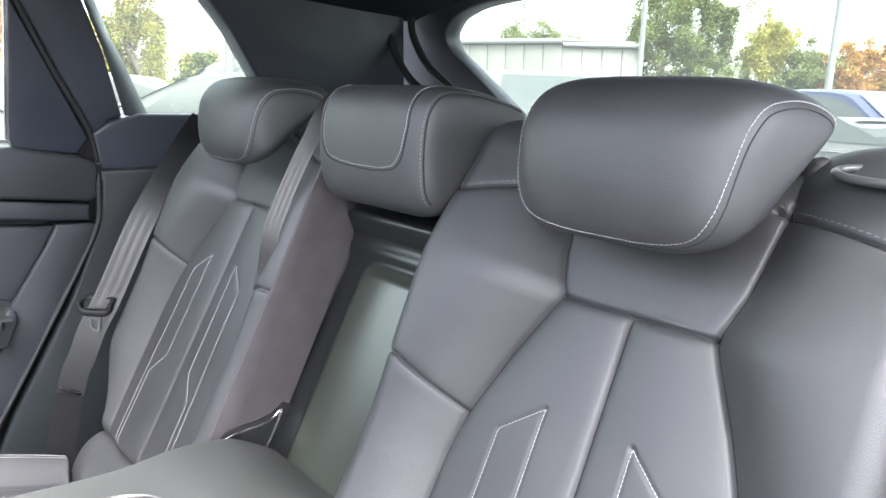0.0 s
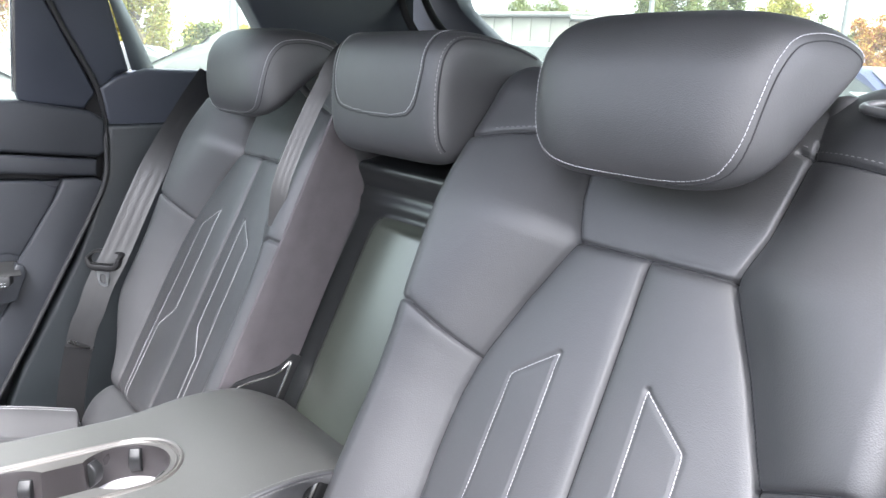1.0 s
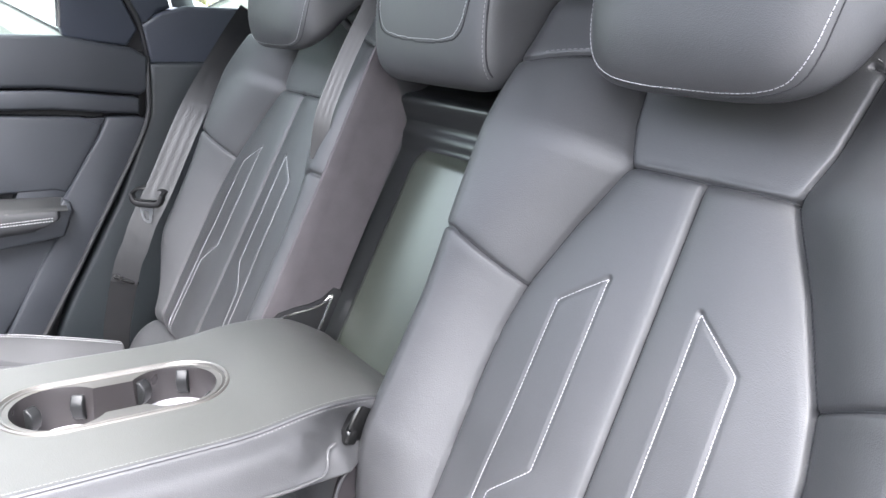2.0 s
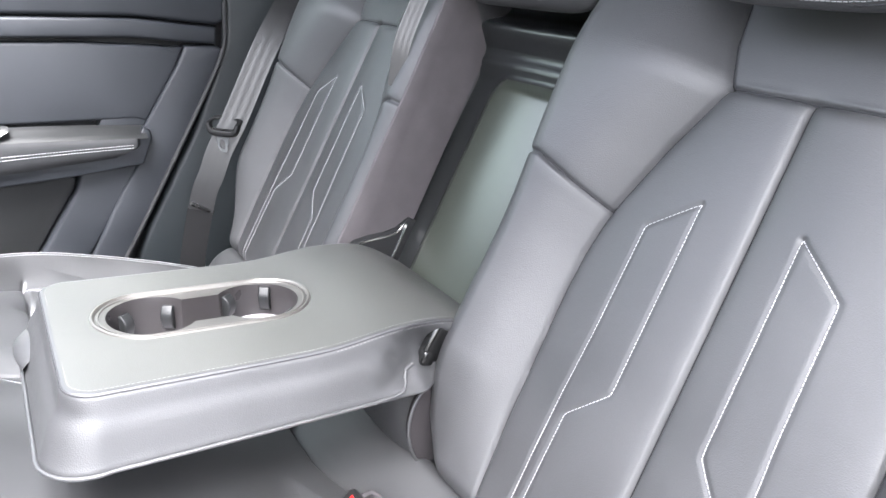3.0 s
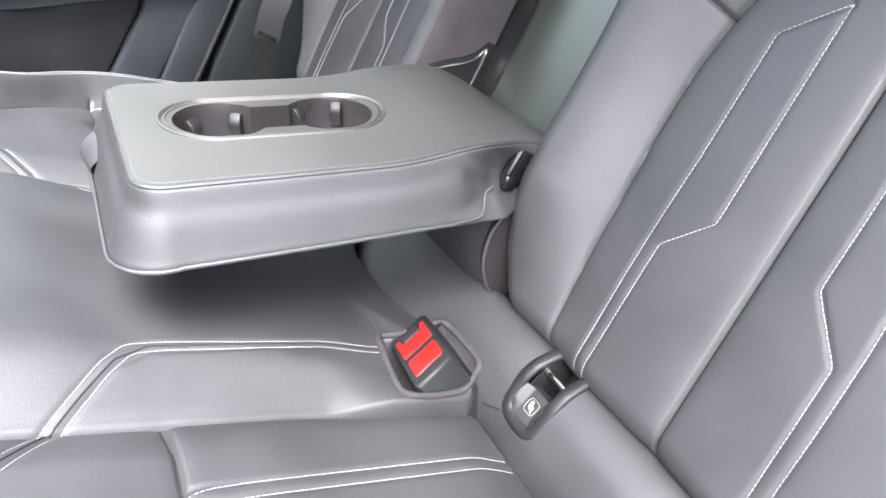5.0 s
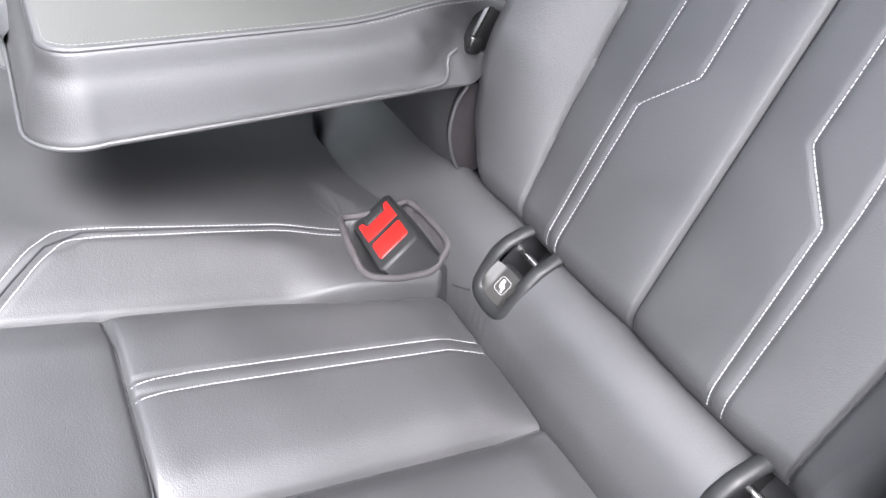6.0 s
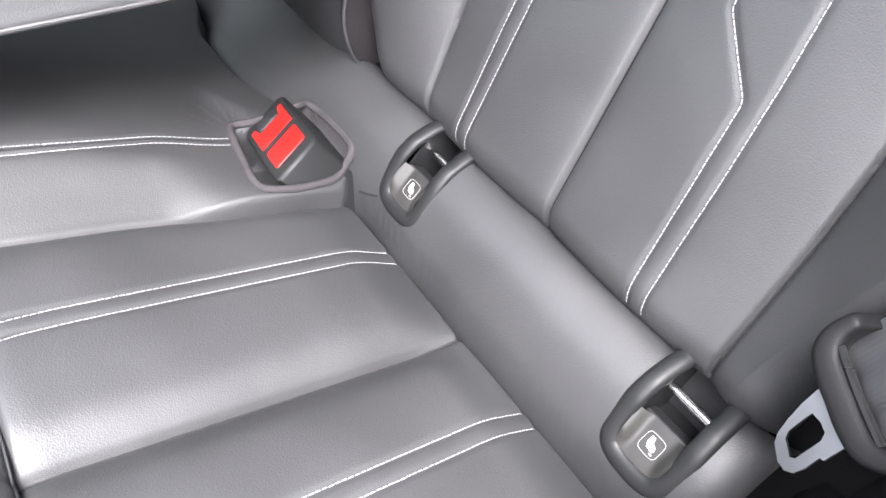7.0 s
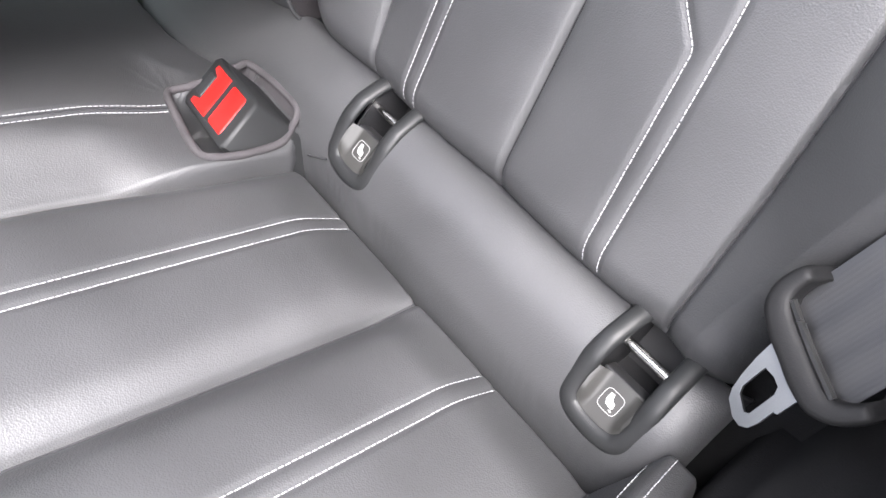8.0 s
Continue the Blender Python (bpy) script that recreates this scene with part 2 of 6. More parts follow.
def stitches(path, normal, pitch=0.0040, length=0.0036, r=0.00034):
    """A seam's thread: one small spindle for each stitch along the path, lying on the leather."""
    p = resample(path, pitch)
    normal = np.array(normal, float)
    if normal.ndim == 1:
        normal = np.broadcast_to(normal, p.shape)
    else:
        normal = np.stack([np.interp(np.linspace(0, 1, len(p)), np.linspace(0, 1, len(normal)), normal[:, k]) for k in range(3)], 1)
    pts, faces = [], []
    for i in range(len(p) - 1):
        t = p[i + 1] - p[i]
        t /= np.linalg.norm(t) + 1e-12
        nn = normal[i] / (np.linalg.norm(normal[i]) + 1e-12)
        s = np.cross(t, nn)
        s /= np.linalg.norm(s) + 1e-12
        c = (p[i] + p[i + 1]) / 2 + s * random.uniform(-0.0001, 0.0001)
        half = length / 2 * random.uniform(0.93, 1.07)
        k = len(pts)
        pts.append(c - t * half - nn * r * 0.8)
        for a in (-0.7, 0.7):
            for b, d in ((1, 0), (0, 1), (-1, 0), (0, -1)):
                pts.append(c + t * half * a + s * r * b + nn * r * (d * 0.9 + 0.25))
        pts.append(c + t * half - nn * r * 0.8)
        for q in range(4):
            w = (q + 1) % 4
            faces += [(k, k + 1 + q, k + 1 + w), (k + 1 + q, k + 5 + q, k + 5 + w, k + 1 + w), (k + 9, k + 5 + w, k + 5 + q)]
    return pts, faces


def plate_with_hole(outer, hole, depth):
    """A flat plate with an opening, made thick by the vector depth."""
    bm = bmesh.new()
    edges = []
    for loop in (outer, hole):
        vs = [bm.verts.new(tuple(q)) for q in loop]
        edges += [bm.edges.new((vs[i], vs[(i + 1) % len(vs)])) for i in range(len(vs))]
    bmesh.ops.triangle_fill(bm, edges=edges, use_beauty=True)
    res = bmesh.ops.extrude_face_region(bm, geom=bm.faces[:])
    bmesh.ops.translate(bm, vec=depth, verts=[g for g in res["geom"] if isinstance(g, bmesh.types.BMVert)])
    return bm


def moulded_ring(outer, inner, nn, thick, sides=14, power=2.6):
    """A closed moulded loop between two outlines of equal count, its section a rounded block."""
    rows_ = []
    for o, i, th in zip(np.array(outer), np.array(inner), np.broadcast_to(thick, (len(outer),))):
        c, h = (o + i) / 2, (o - i) / 2
        row = []
        for k in range(sides):
            a = 2 * math.pi * k / sides
            ca, sa = math.cos(a), math.sin(a)
            row.append(c + h * math.copysign(abs(ca) ** (2 / power), ca) + np.array(nn) * th * math.copysign(abs(sa) ** (2 / power), sa))
        rows_.append(row)
    g = np.array(rows_)
    g = np.concatenate([g, g[:1]], 0)
    return sheet(np.concatenate([g, g[:, :1]], 1))


def ribbon(path, across, width, thick=0.0013, fold=0.0):
    """A belt: a flat strip along a path; across gives its breadth's direction at each point."""
    p = np.array(path, float)
    a = np.array(across, float)
    if a.ndim == 1:
        a = np.broadcast_to(a, p.shape)
    t = np.gradient(p, axis=0)
    t /= np.linalg.norm(t, axis=1)[:, None]
    a = a - (a * t).sum(1)[:, None] * t
    a = a / np.linalg.norm(a, axis=1)[:, None]
    nn = np.cross(a, t)
    cols = np.linspace(-1, 1, 13)
    ridge = np.where(np.abs(cols) > 0.8, 0.0006, 0) + 0.0004 * np.cos(cols * 9)
    rows_ = []
    for side in (1, -1):
        for i, c in enumerate(cols if side == 1 else cols[::-1]):
            rr = ridge[i] if side == 1 else 0.0
            rows_.append(p + a * c * width / 2 + nn * (side * thick / 2 + rr + fold * c * c))
    grid = np.stack(rows_, 1)
    grid = np.concatenate([grid, grid[:, :1]], 1)
    return sheet(grid)


def belt_part(name, path, across, width, mat, parent, label=""):
    shape = ribbon(path, across, width)
    ob = part(name, shape, mat, parent, label, sharp=50)
    uv = ob.data.uv_layers.new(name="UVMap")
    m = 27
    d = np.concatenate([[0], np.cumsum(np.linalg.norm(np.diff(np.array(path), axis=0), axis=1))])
    for loop in ob.data.loops:
        i, k = divmod(loop.vertex_index, m)
        kk = k if k < 13 else 25 - k
        uv.data[loop.index].uv = (kk / 12.0, d[i])
    return ob


# ---- the seat's planes ----
LEAN_BACK = math.atan(0.5)
BV = np.array((0, math.sin(LEAN_BACK), math.cos(LEAN_BACK)))
BN = np.array((0, -math.cos(LEAN_BACK), math.sin(LEAN_BACK)))
B0 = np.array((0, 0, 0.65))
SLOPE = radians(17.5)
CV = np.array((0, -math.cos(SLOPE), math.sin(SLOPE)))
CN = np.array((0, math.sin(SLOPE), math.cos(SLOPE)))
C0 = np.array((0, -0.06, 0.58))
NEAR, FAR, MID = 0.390, -0.3806, 0.0175


# ---- backrests ----
SEAM_SIDE = [(0.078, 0.465), (0.112, 0.398), (0.142, 0.327), (0.151, 0.280), (0.154, 0.230), (0.154, 0.1), (0.150, 0.0)]
SEAM_HEAD = [(0.078, 0.465), (0.092, 0.505), (0.104, 0.585)]
SEAM_CROSS = [(0.142, 0.327), (0.18, 0.340), (0.25, 0.364)]
SEAM_TOP = [(0.092, 0.573), (0.11, 0.567), (0.142, 0.558), (0.188, 0.547), (0.25, 0.530)]
SEAM_TOP_OUT = [(0.092, 0.578), (0.109, 0.572), (0.142, 0.562), (0.188, 0.549), (0.25, 0.530)]
STITCH_A_OUT = [(-0.105, 0.0), (-0.104, 0.02), (-0.1035, 0.05), (-0.103, 0.10), (-0.101, 0.16), (-0.097, 0.22), (-0.094, 0.327), (-0.050, 0.361)]
STITCH_A_IN = [(-0.0925, 0.0), (-0.0915, 0.02), (-0.0905, 0.05), (-0.0895, 0.09), (-0.088, 0.142), (-0.052, 0.180), (-0.050, 0.361)]
HALF_V = [0, 0.1, 0.23, 0.28, 0.327, 0.398, 0.465, 0.50, 0.585, 0.8]
HALF_U = [0.150, 0.154, 0.154, 0.151, 0.142, 0.112, 0.078, 0.090, 0.104, 0.106]


def mirror(line):
    return [(-u, v) for u, v in line]


def opposite(line):
    return [(-u - 0.008, v) for u, v in line]


def middle(x0, v):
    """The seat's middle line leans a little inwards towards the top."""
    return (-0.036 if x0 > 0 else 0.036) * np.asarray(v, float)


def back_height(u, v, out=1):
    """How far the leather stands out of the backrest's plane."""
    u, v = np.broadcast_arrays(np.asarray(u, float), np.asarray(v, float))
    half = sum(np.interp(v + o, HALF_V, HALF_U) for o in (-0.012, -0.006, 0, 0.006, 0.012)) / 5
    au = np.abs(u)
    d = np.maximum(au - half, 0)
    inside = au < half
    body = smooth(0.475, 0.455, v)
    puff = 0.0055 * (1 - np.clip(2 * au / half - 1, -1, 1) ** 2) * body * inside
    dip = -0.004 * smooth(0.462, 0.56, v) * np.exp(-d / 0.02)
    rise = 0.057 * (1 - np.exp(-(d / 0.043) ** 1.25)) * np.where(u * out > 0, 0.42 + 0.58 * smooth(0.0, 0.16, v), 0.12 + 0.88 * smooth(-0.01, 0.14, v))
    rise = rise * (1 - 0.35 * smooth(0.45, 0.60, v))
    w = puff + dip + rise
    for line in (SEAM_SIDE, SEAM_HEAD, SEAM_CROSS, [(0.0, 0.465), (0.078, 0.465)], SEAM_TOP, SEAM_TOP_OUT):
        k = polydist(au, v, line)
        if line is SEAM_TOP or line is SEAM_TOP_OUT:
            k = np.where((u * out > 0) == (line is SEAM_TOP_OUT), k, 1.0)
        w = w - 0.0042 * np.exp(-(k / 0.0020) ** 2) - 0.0011 * np.exp(-(k / 0.007) ** 2)
    k = polydist(u, v, [(0, 0.463), (0, 0)])
    w = w - 0.0046 * np.exp(-(k / 0.0021) ** 2) - 0.0016 * np.exp(-(k / 0.008) ** 2)
    for line in (STITCH_A_OUT, STITCH_A_IN):
        k = np.minimum(polydist(u, v, line), polydist(u, v, opposite(line)))
        w = w - 0.0013 * np.exp(-(k / 0.0026) ** 2)
    return w


def back_place(x0, u, v, w):
    u, v, w = np.broadcast_arrays(np.asarray(u, float), v, w)
    top, r = 0.592, 0.052
    over = np.maximum(v - top, 0) / r
    low, q = 0.022, 0.028
    under = np.maximum(low - v, 0) / q
    vv = np.where(v > top, top + r * np.sin(np.minimum(over, 1.7)), np.where(v < low, low - q * np.sin(np.minimum(under, 1.57)), v))
    back = np.where(v > top, r * (1 - np.cos(np.minimum(over, 1.7))), 0) + np.where(v < low, q * (1 - np.cos(np.minimum(under, 1.57))) + np.maximum(under - 1.57, 0) * q, 0)
    ww = w - back
    p = B0 + vv[..., None] * BV + ww[..., None] * BN
    p[..., 0] = x0 + u + middle(x0, v)
    return p


def build_backrest(x0, label):
    seat = thing("rear_seat_backrest", (x0, 0.0, 0.65), label, "car seat", "outer rear backrests")
    inner = -1 if x0 > 0 else 1
    lo, hi = (-0.215, 0.205) if x0 > 0 else (-0.205, 0.210)
    fine = x0 > 0
    uc = np.linspace(lo, hi, 280 if fine else 190)
    th = np.linspace(0, math.pi / 2, 9)[1:]
    r = 0.030
    vs = np.concatenate([np.linspace(-0.05, 0.0, 12)[:-1], np.linspace(0.0, 0.62, 430 if fine else 300), np.linspace(0.62, 0.70, 24)[1:]])
    V, U = np.meshgrid(vs, uc, indexing="ij")
    shrink = 1 - np.where(U * inner > 0, 0.09 * (1 - smooth(0.0, 0.06, V)) - 0.035 * (1 - smooth(0.10, 0.32, V)), 0.175 * (1 - smooth(0.0, 0.18, V))) - 0.06 * smooth(0.50, 0.66, V)
    U = U * shrink
    W = back_height(U, V, -inner)
    rows_u, rows_w = [U], [W]
    for sgn in (-1, 1):
        e = 0 if sgn < 0 else -1
        ue, we = U[:, e:e + 1] if e == 0 else U[:, -1:], W[:, :1] if e == 0 else W[:, -1:]
        arc_u = ue + sgn * r * np.sin(th)
        arc_w = we - r * (1 - np.cos(th))
        side_u = np.repeat(ue + sgn * r, 6, 1)
        side_w = np.linspace(0, 1, 7)[1:] * (-0.10 - (we - r)) + (we - r)
        bu, bw = np.concatenate([arc_u, side_u], 1), np.concatenate([arc_w, side_w], 1)
        if sgn < 0:
            rows_u.insert(0, bu[:, ::-1]), rows_w.insert(0, bw[:, ::-1])
        else:
            rows_u.append(bu), rows_w.append(bw)
    U, W = np.concatenate(rows_u, 1), np.concatenate(rows_w, 1)
    V = np.repeat(vs[:, None], U.shape[1], 1)
    grid = back_place(x0, U, V, W)
    uf = (U[:-1, :-1] + U[1:, 1:]) / 2
    vf = (V[:-1, :-1] + V[1:, 1:]) / 2
    half = np.interp(vf, HALF_V, HALF_U)
    cross = np.interp(np.abs(uf), [0.142, 0.18, 0.25], [0.327, 0.340, 0.364])
    topl = np.where(uf * inner > 0, np.interp(np.abs(uf), *zip(*SEAM_TOP)), np.interp(np.abs(uf), *zip(*SEAM_TOP_OUT)))
    inside = np.abs(uf) < half
    reg = np.where(inside, np.where(vf > 0.465, 3, np.where(uf < 0, 1, 2)), np.where(vf < cross, np.where(uf < 0, 4, 5), np.where(uf < 0, 6, 7)))
    reg = np.where(vf > topl, np.where(inside, 3, np.where(uf < 0, 8, 9)), reg)
    names = {1: "centre_panel", 2: "centre_panel", 3: "headrest_surround", 4: "side_bolster", 5: "side_bolster", 6: "shoulder_panel", 7: "shoulder_panel", 8: "top_panel", 9: "top_panel"}
    for k, shape in split_sheet(grid, reg).items():
        part(names[k], shape, LEATHER, seat, sharp=0)
    for line in (STITCH_A_OUT, STITCH_A_IN, opposite(STITCH_A_OUT), opposite(STITCH_A_IN)):
        fine = resample([(u, v, 0) for u, v in line], 0.004)
        p = back_place(x0, fine[:, 0], fine[:, 1], back_height(fine[:, 0], fine[:, 1], -inner) + 0.0004)
        part("stitching", stitches(p, BN, r=0.00034 if x0 > 0 else 0.00055), THREAD, seat, "white stitched seam")
    cords = [SEAM_SIDE, mirror(SEAM_SIDE), SEAM_HEAD, mirror(SEAM_HEAD), SEAM_CROSS, mirror(SEAM_CROSS), [(inner * u, v) for u, v in SEAM_TOP], [(-inner * u, v) for u, v in SEAM_TOP_OUT], [(-0.078, 0.465), (0.078, 0.465)], [(0, 0.463), (0, 0.0)]]
    for line in cords:
        fine_line = resample([(u, v, 0) for u, v in line], 0.004)
        fine_line = fine_line[(fine_line[:, 0] > lo) & (fine_line[:, 0] < hi)]
        p = back_place(x0, fine_line[:, 0], fine_line[:, 1], back_height(fine_line[:, 0], fine_line[:, 1], -inner) + 0.0002)
        part("seam", tube(p, 0.0009, 6), SEAM, seat)
    for sgn in (-1, 1):
        for off in (0.006,):
            fine = resample([(sgn * u, v + off, 0) for u, v in (SEAM_TOP if sgn == inner else SEAM_TOP_OUT)], 0.004)
            fine = fine[np.abs(fine[:, 0]) < 0.2]
            p = back_place(x0, fine[:, 0], fine[:, 1], back_height(fine[:, 0], fine[:, 1], -inner) + 0.0003)
            part("top_stitching", stitches(p, BN, 0.0062, 0.0042, 0.0004), THREAD_GREY, seat)
    return seat


build_backrest(NEAR, "dark grey leather rear backrest with white stitching, beside the armrest")
build_backrest(FAR, "dark grey leather rear backrest with a belt hanging over it")


# ---- headrests ----
def loft(profile, centre, widths, n=3.2, rows=64, cols=72, pinch=1.0):
    """A cushion: a closed side profile (y, z) carried across x, shrinking to rounded ends. widths(y, z) gives the half breadth."""
    prof = curve(profile, cols, closed=True)
    mid = prof.mean(0)
    grid = []
    for i in range(rows + 1):
        px = math.sin((i / rows - 0.5) * math.pi)
        s = max(0.0, 1 - abs(px) ** n) ** (1 / n)
        s = max(s, 0.0005)
        q = mid + (prof - mid) * (1 - pinch * (1 - s))
        x = np.array([px * widths(a, b) for a, b in q])
        grid.append(np.stack([centre + x, q[:, 0], q[:, 1]], 1))
    return np.array(grid), prof, mid


def on_loft(px, k, profile, centre, widths, n=3.2, cols=400, pinch=1.0, lift=0.0006):
    """Points of the cushion's surface at across px (-1 to 1) and profile place k (0 to 1)."""
    prof = curve(profile, cols, closed=True)
    mid = prof.mean(0)
    out = []
    for a, b in zip(px, k):
        s = max(0.02, max(0.0, 1 - abs(a) ** n) ** (1 / n))
        q = mid + (prof[int(b % 1 * cols) % cols] - mid) * (1 - pinch * (1 - s))
        p = np.array((centre + a * widths(*q), q[0], q[1]))
        o = p - np.array((centre, mid[0], mid[1]))
        out.append(p + lift * o / np.linalg.norm(o))
    return np.array(out)


OUTER_PROFILE = [(0.158, 1.140), (0.148, 1.160), (0.146, 1.195), (0.154, 1.235), (0.180, 1.262), (0.225, 1.268), (0.276, 1.261), (0.299, 1.246), (0.268, 1.214), (0.225, 1.176), (0.195, 1.148), (0.172, 1.136)]


def outer_width(y, z):
    return 0.106 + 0.19 * max(0.0, min(y - 0.155, 0.13))


def build_headrest(x0, label):
    head = thing("headrest", (x0, 0.24, 1.18), label, "headrest", "outer headrests")
    grid, _, _ = loft(OUTER_PROFILE, x0, outer_width, n=4.0)
    closed = np.concatenate([grid, grid[:, :1]], 1)
    part("cushion", sheet(closed), LEATHER, head, sharp=0)
    m = len(OUTER_PROFILE)
    ctrl = [(-0.93, 6.3), (-0.93, 4.6), (-0.93, 3.0), (-0.93, 1.6), (-0.86, 0.75), (-0.7, 0.35), (-0.3, 0.2), (0.0, 0.2), (0.3, 0.2), (0.58, 0.30), (0.76, 0.55), (0.875, 1.3), (0.930, 2.4), (0.940, 3.4), (0.930, 4.4), (0.915, 5.5), (0.925, 6.5), (0.940, 7.0)]
    c = curve(ctrl, 200)
    p = on_loft(c[:, 0], c[:, 1] / m, OUTER_PROFILE, x0, outer_width, n=4.0)
    mid = np.array((x0, 0.21, 1.20))
    part("stitching", stitches(p, p - mid, r=0.0004), THREAD, head, "white stitched seam")
    c2 = curve([(0.38, -0.02), (0.63, 0.10), (0.82, 0.40), (0.915, 1.2), (0.955, 2.4), (0.965, 3.4), (0.958, 4.4), (0.948, 5.5), (0.955, 6.5), (0.962, 7.0)], 120)
    p = on_loft(c2[:, 0], c2[:, 1] / m, OUTER_PROFILE, x0, outer_width, n=4.0, lift=0.0)
    part("seam", tube(p, 0.0006, 6), SEAM, head)
    for sgn in (-1, 1):
        part("post", tube([(x0 + sgn * 0.05, 0.232, 1.20), (x0 + sgn * 0.05, 0.275, 1.16)], 0.006, 12), STEEL, head)
    return head


near_head = build_headrest(NEAR - 0.017, "dark grey leather headrest with white stitching above the backrest")
copy_thing(near_head, pose(-0.361, 0.24, 1.18))

CENTRE_PROFILE = [(0.190, 1.113), (0.170, 1.130), (0.164, 1.165), (0.166, 1.215), (0.178, 1.246), (0.205, 1.258), (0.260, 1.254), (0.318, 1.238), (0.330, 1.222), (0.315, 1.205), (0.268, 1.186), (0.230, 1.140), (0.212, 1.118)]


def centre_width(y, z):
    return 0.110 + 0.10 * max(0.0, min(y - 0.17, 0.15))


centre_head = thing("centre_headrest", (MID, 0.24, 1.15), "dark grey leather middle headrest with a stitched front patch", "headrest")
grid, _, _ = loft(CENTRE_PROFILE, MID, centre_width, n=8.0)
part("cushion", sheet(np.concatenate([grid, grid[:, :1]], 1)), LEATHER, centre_head, sharp=0)
patch = curve([(-0.78, 5.4), (-0.78, 4.4), (-0.78, 3.4), (-0.78, 2.9), (-0.73, 2.42), (-0.56, 2.14), (0.0, 2.02), (0.46, 2.08), (0.66, 2.34), (0.74, 2.9), (0.74, 3.4), (0.74, 4.4), (0.74, 5.4)], 160)
p = on_loft(patch[:, 0], patch[:, 1] / len(CENTRE_PROFILE), CENTRE_PROFILE, MID, centre_width, n=8.0)
part("stitching", stitches(p, p - np.array((MID, 0.24, 1.19)), r=0.00040), THREAD, centre_head, "white stitched seam")
rim_p = on_loft(patch[:, 0] * 1.045, patch[:, 1] / len(CENTRE_PROFILE) - 0.006 * smooth(3.2, 2.2, patch[:, 1]), CENTRE_PROFILE, MID, centre_width, n=8.0, lift=0.0)
part("patch_seam", tube(rim_p, 0.0009, 6), SEAM, centre_head)
for sgn in (-1, 1):
    c = curve([(sgn * 0.935, 0.6), (sgn * 0.935, 1.6), (sgn * 0.935, 3.0), (sgn * 0.935, 4.2), (sgn * 0.935, 5.4), (sgn * 0.935, 7.0)], 120)
    p = on_loft(c[:, 0], c[:, 1] / len(CENTRE_PROFILE), CENTRE_PROFILE, MID, centre_width, n=8.0, lift=0.0003)
    part("side_seam", stitches(p, p - np.array((MID, 0.24, 1.19)), 0.0048, 0.0036, 0.00035), THREAD_GREY, centre_head)
    c[:, 0] += sgn * 0.022
    p = on_loft(c[:, 0], c[:, 1] / len(CENTRE_PROFILE), CENTRE_PROFILE, MID, centre_width, n=8.0, lift=0.0)
    part("seam", tube(p, 0.0011, 6), SEAM, centre_head)

# ---- the hatch behind the armrest, with its felt side walls ----
hatch = thing("armrest_hatch", (MID, 0.1, 0.8), "glossy black plastic hatch panel in the recess behind the armrest", "hatch")
us = np.linspace(-0.150, 0.150, 90)
vs = np.linspace(0.04, 0.66, 160)
V, U = np.meshgrid(vs, us, indexing="ij")
corner = np.hypot(np.maximum(np.abs(U) - 0.072, 0), np.maximum(V - 0.410, 0))
inner = smooth(0.036, 0.010, corner)
lip = 0.035 * np.exp(-((V - 0.495) / 0.020) ** 2) + 0.010 * np.exp(-((V - 0.455) / 0.014) ** 2)
W = -0.052 + (0.005 + 0.014 * (1 - np.clip(np.abs(U) / 0.112, 0, 1) ** 2)) * inner + lip + 0.02 * smooth(0.53, 0.60, V)
g = B0 + V[..., None] * BV + W[..., None] * BN
g[..., 0] = MID + U
vf = (V[:-1, :-1] + V[1:, 1:]) / 2
uf = (U[:-1, :-1] + U[1:, 1:]) / 2
reg = np.where(vf > 0.472, 2, np.where(np.hypot(np.maximum(np.abs(uf) - 0.072, 0), np.maximum(vf - 0.410, 0)) < 0.027, 0, 1))
for k, shape in split_sheet(g, reg).items():
    part(("panel", "frame", "upper_lip")[k], shape, HATCH if k == 0 else FRAME, hatch, sharp=0)
for x, sgn in ((-0.128, 1),):
    wall = thing("felt_side_wall", (x, 0.1, 0.8), "grey-brown felt lining on the backrest's inner side", "lining")
    out3 = []
    for v, w in [(0.10, 0.045), (0.10, 0.0)] + [tuple(q) for q in curve([(0.150, 0.012), (0.172, -0.005), (0.186, -0.030), (0.212, -0.050)], 14)] + [(0.46, -0.045)] + [tuple(q) for q in curve([(0.468, -0.040), (0.49, -0.022), (0.51, 0.0), (0.55, 0.050)], 10)] + [(0.36, 0.046)]:
        q = B0 + v * BV + w * BN
        out3.append((x, q[1], q[2]))
    part("felt", slab(out3, (0.006 * sgn, 0, 0), 0.0015), CARPET, wall)
    # bright edge of the hinge cover
    path = [B0 + v * BV + w * BN for v, w in curve([(0.112, 0.038), (0.136, 0.033), (0.154, 0.022), (0.167, 0.005), (0.178, -0.014), (0.190, -0.029), (0.206, -0.038), (0.194, -0.040), (0.156, -0.041), (0.10, -0.041)], 40)]
    for q in path:
        q[0] = x + 0.009 * sgn
    part("edge_strip", tube(path, 0.0021, 8), CHROME, wall, "bright edge strip")
    cover = [B0 + v * BV + w * BN for v, w in [(0.06, 0.045), (0.112, 0.042), (0.140, 0.038), (0.160, 0.027), (0.173, 0.009), (0.184, -0.011), (0.196, -0.026), (0.216, -0.038), (0.216, -0.060), (0.12, -0.056), (0.06, -0.056)]]
    for q in cover:
        q[0] = x + 0.004 * sgn
    part("hinge_cover", slab(cover, (0.005 * sgn, 0, 0), 0.001), PLASTIC, wall)


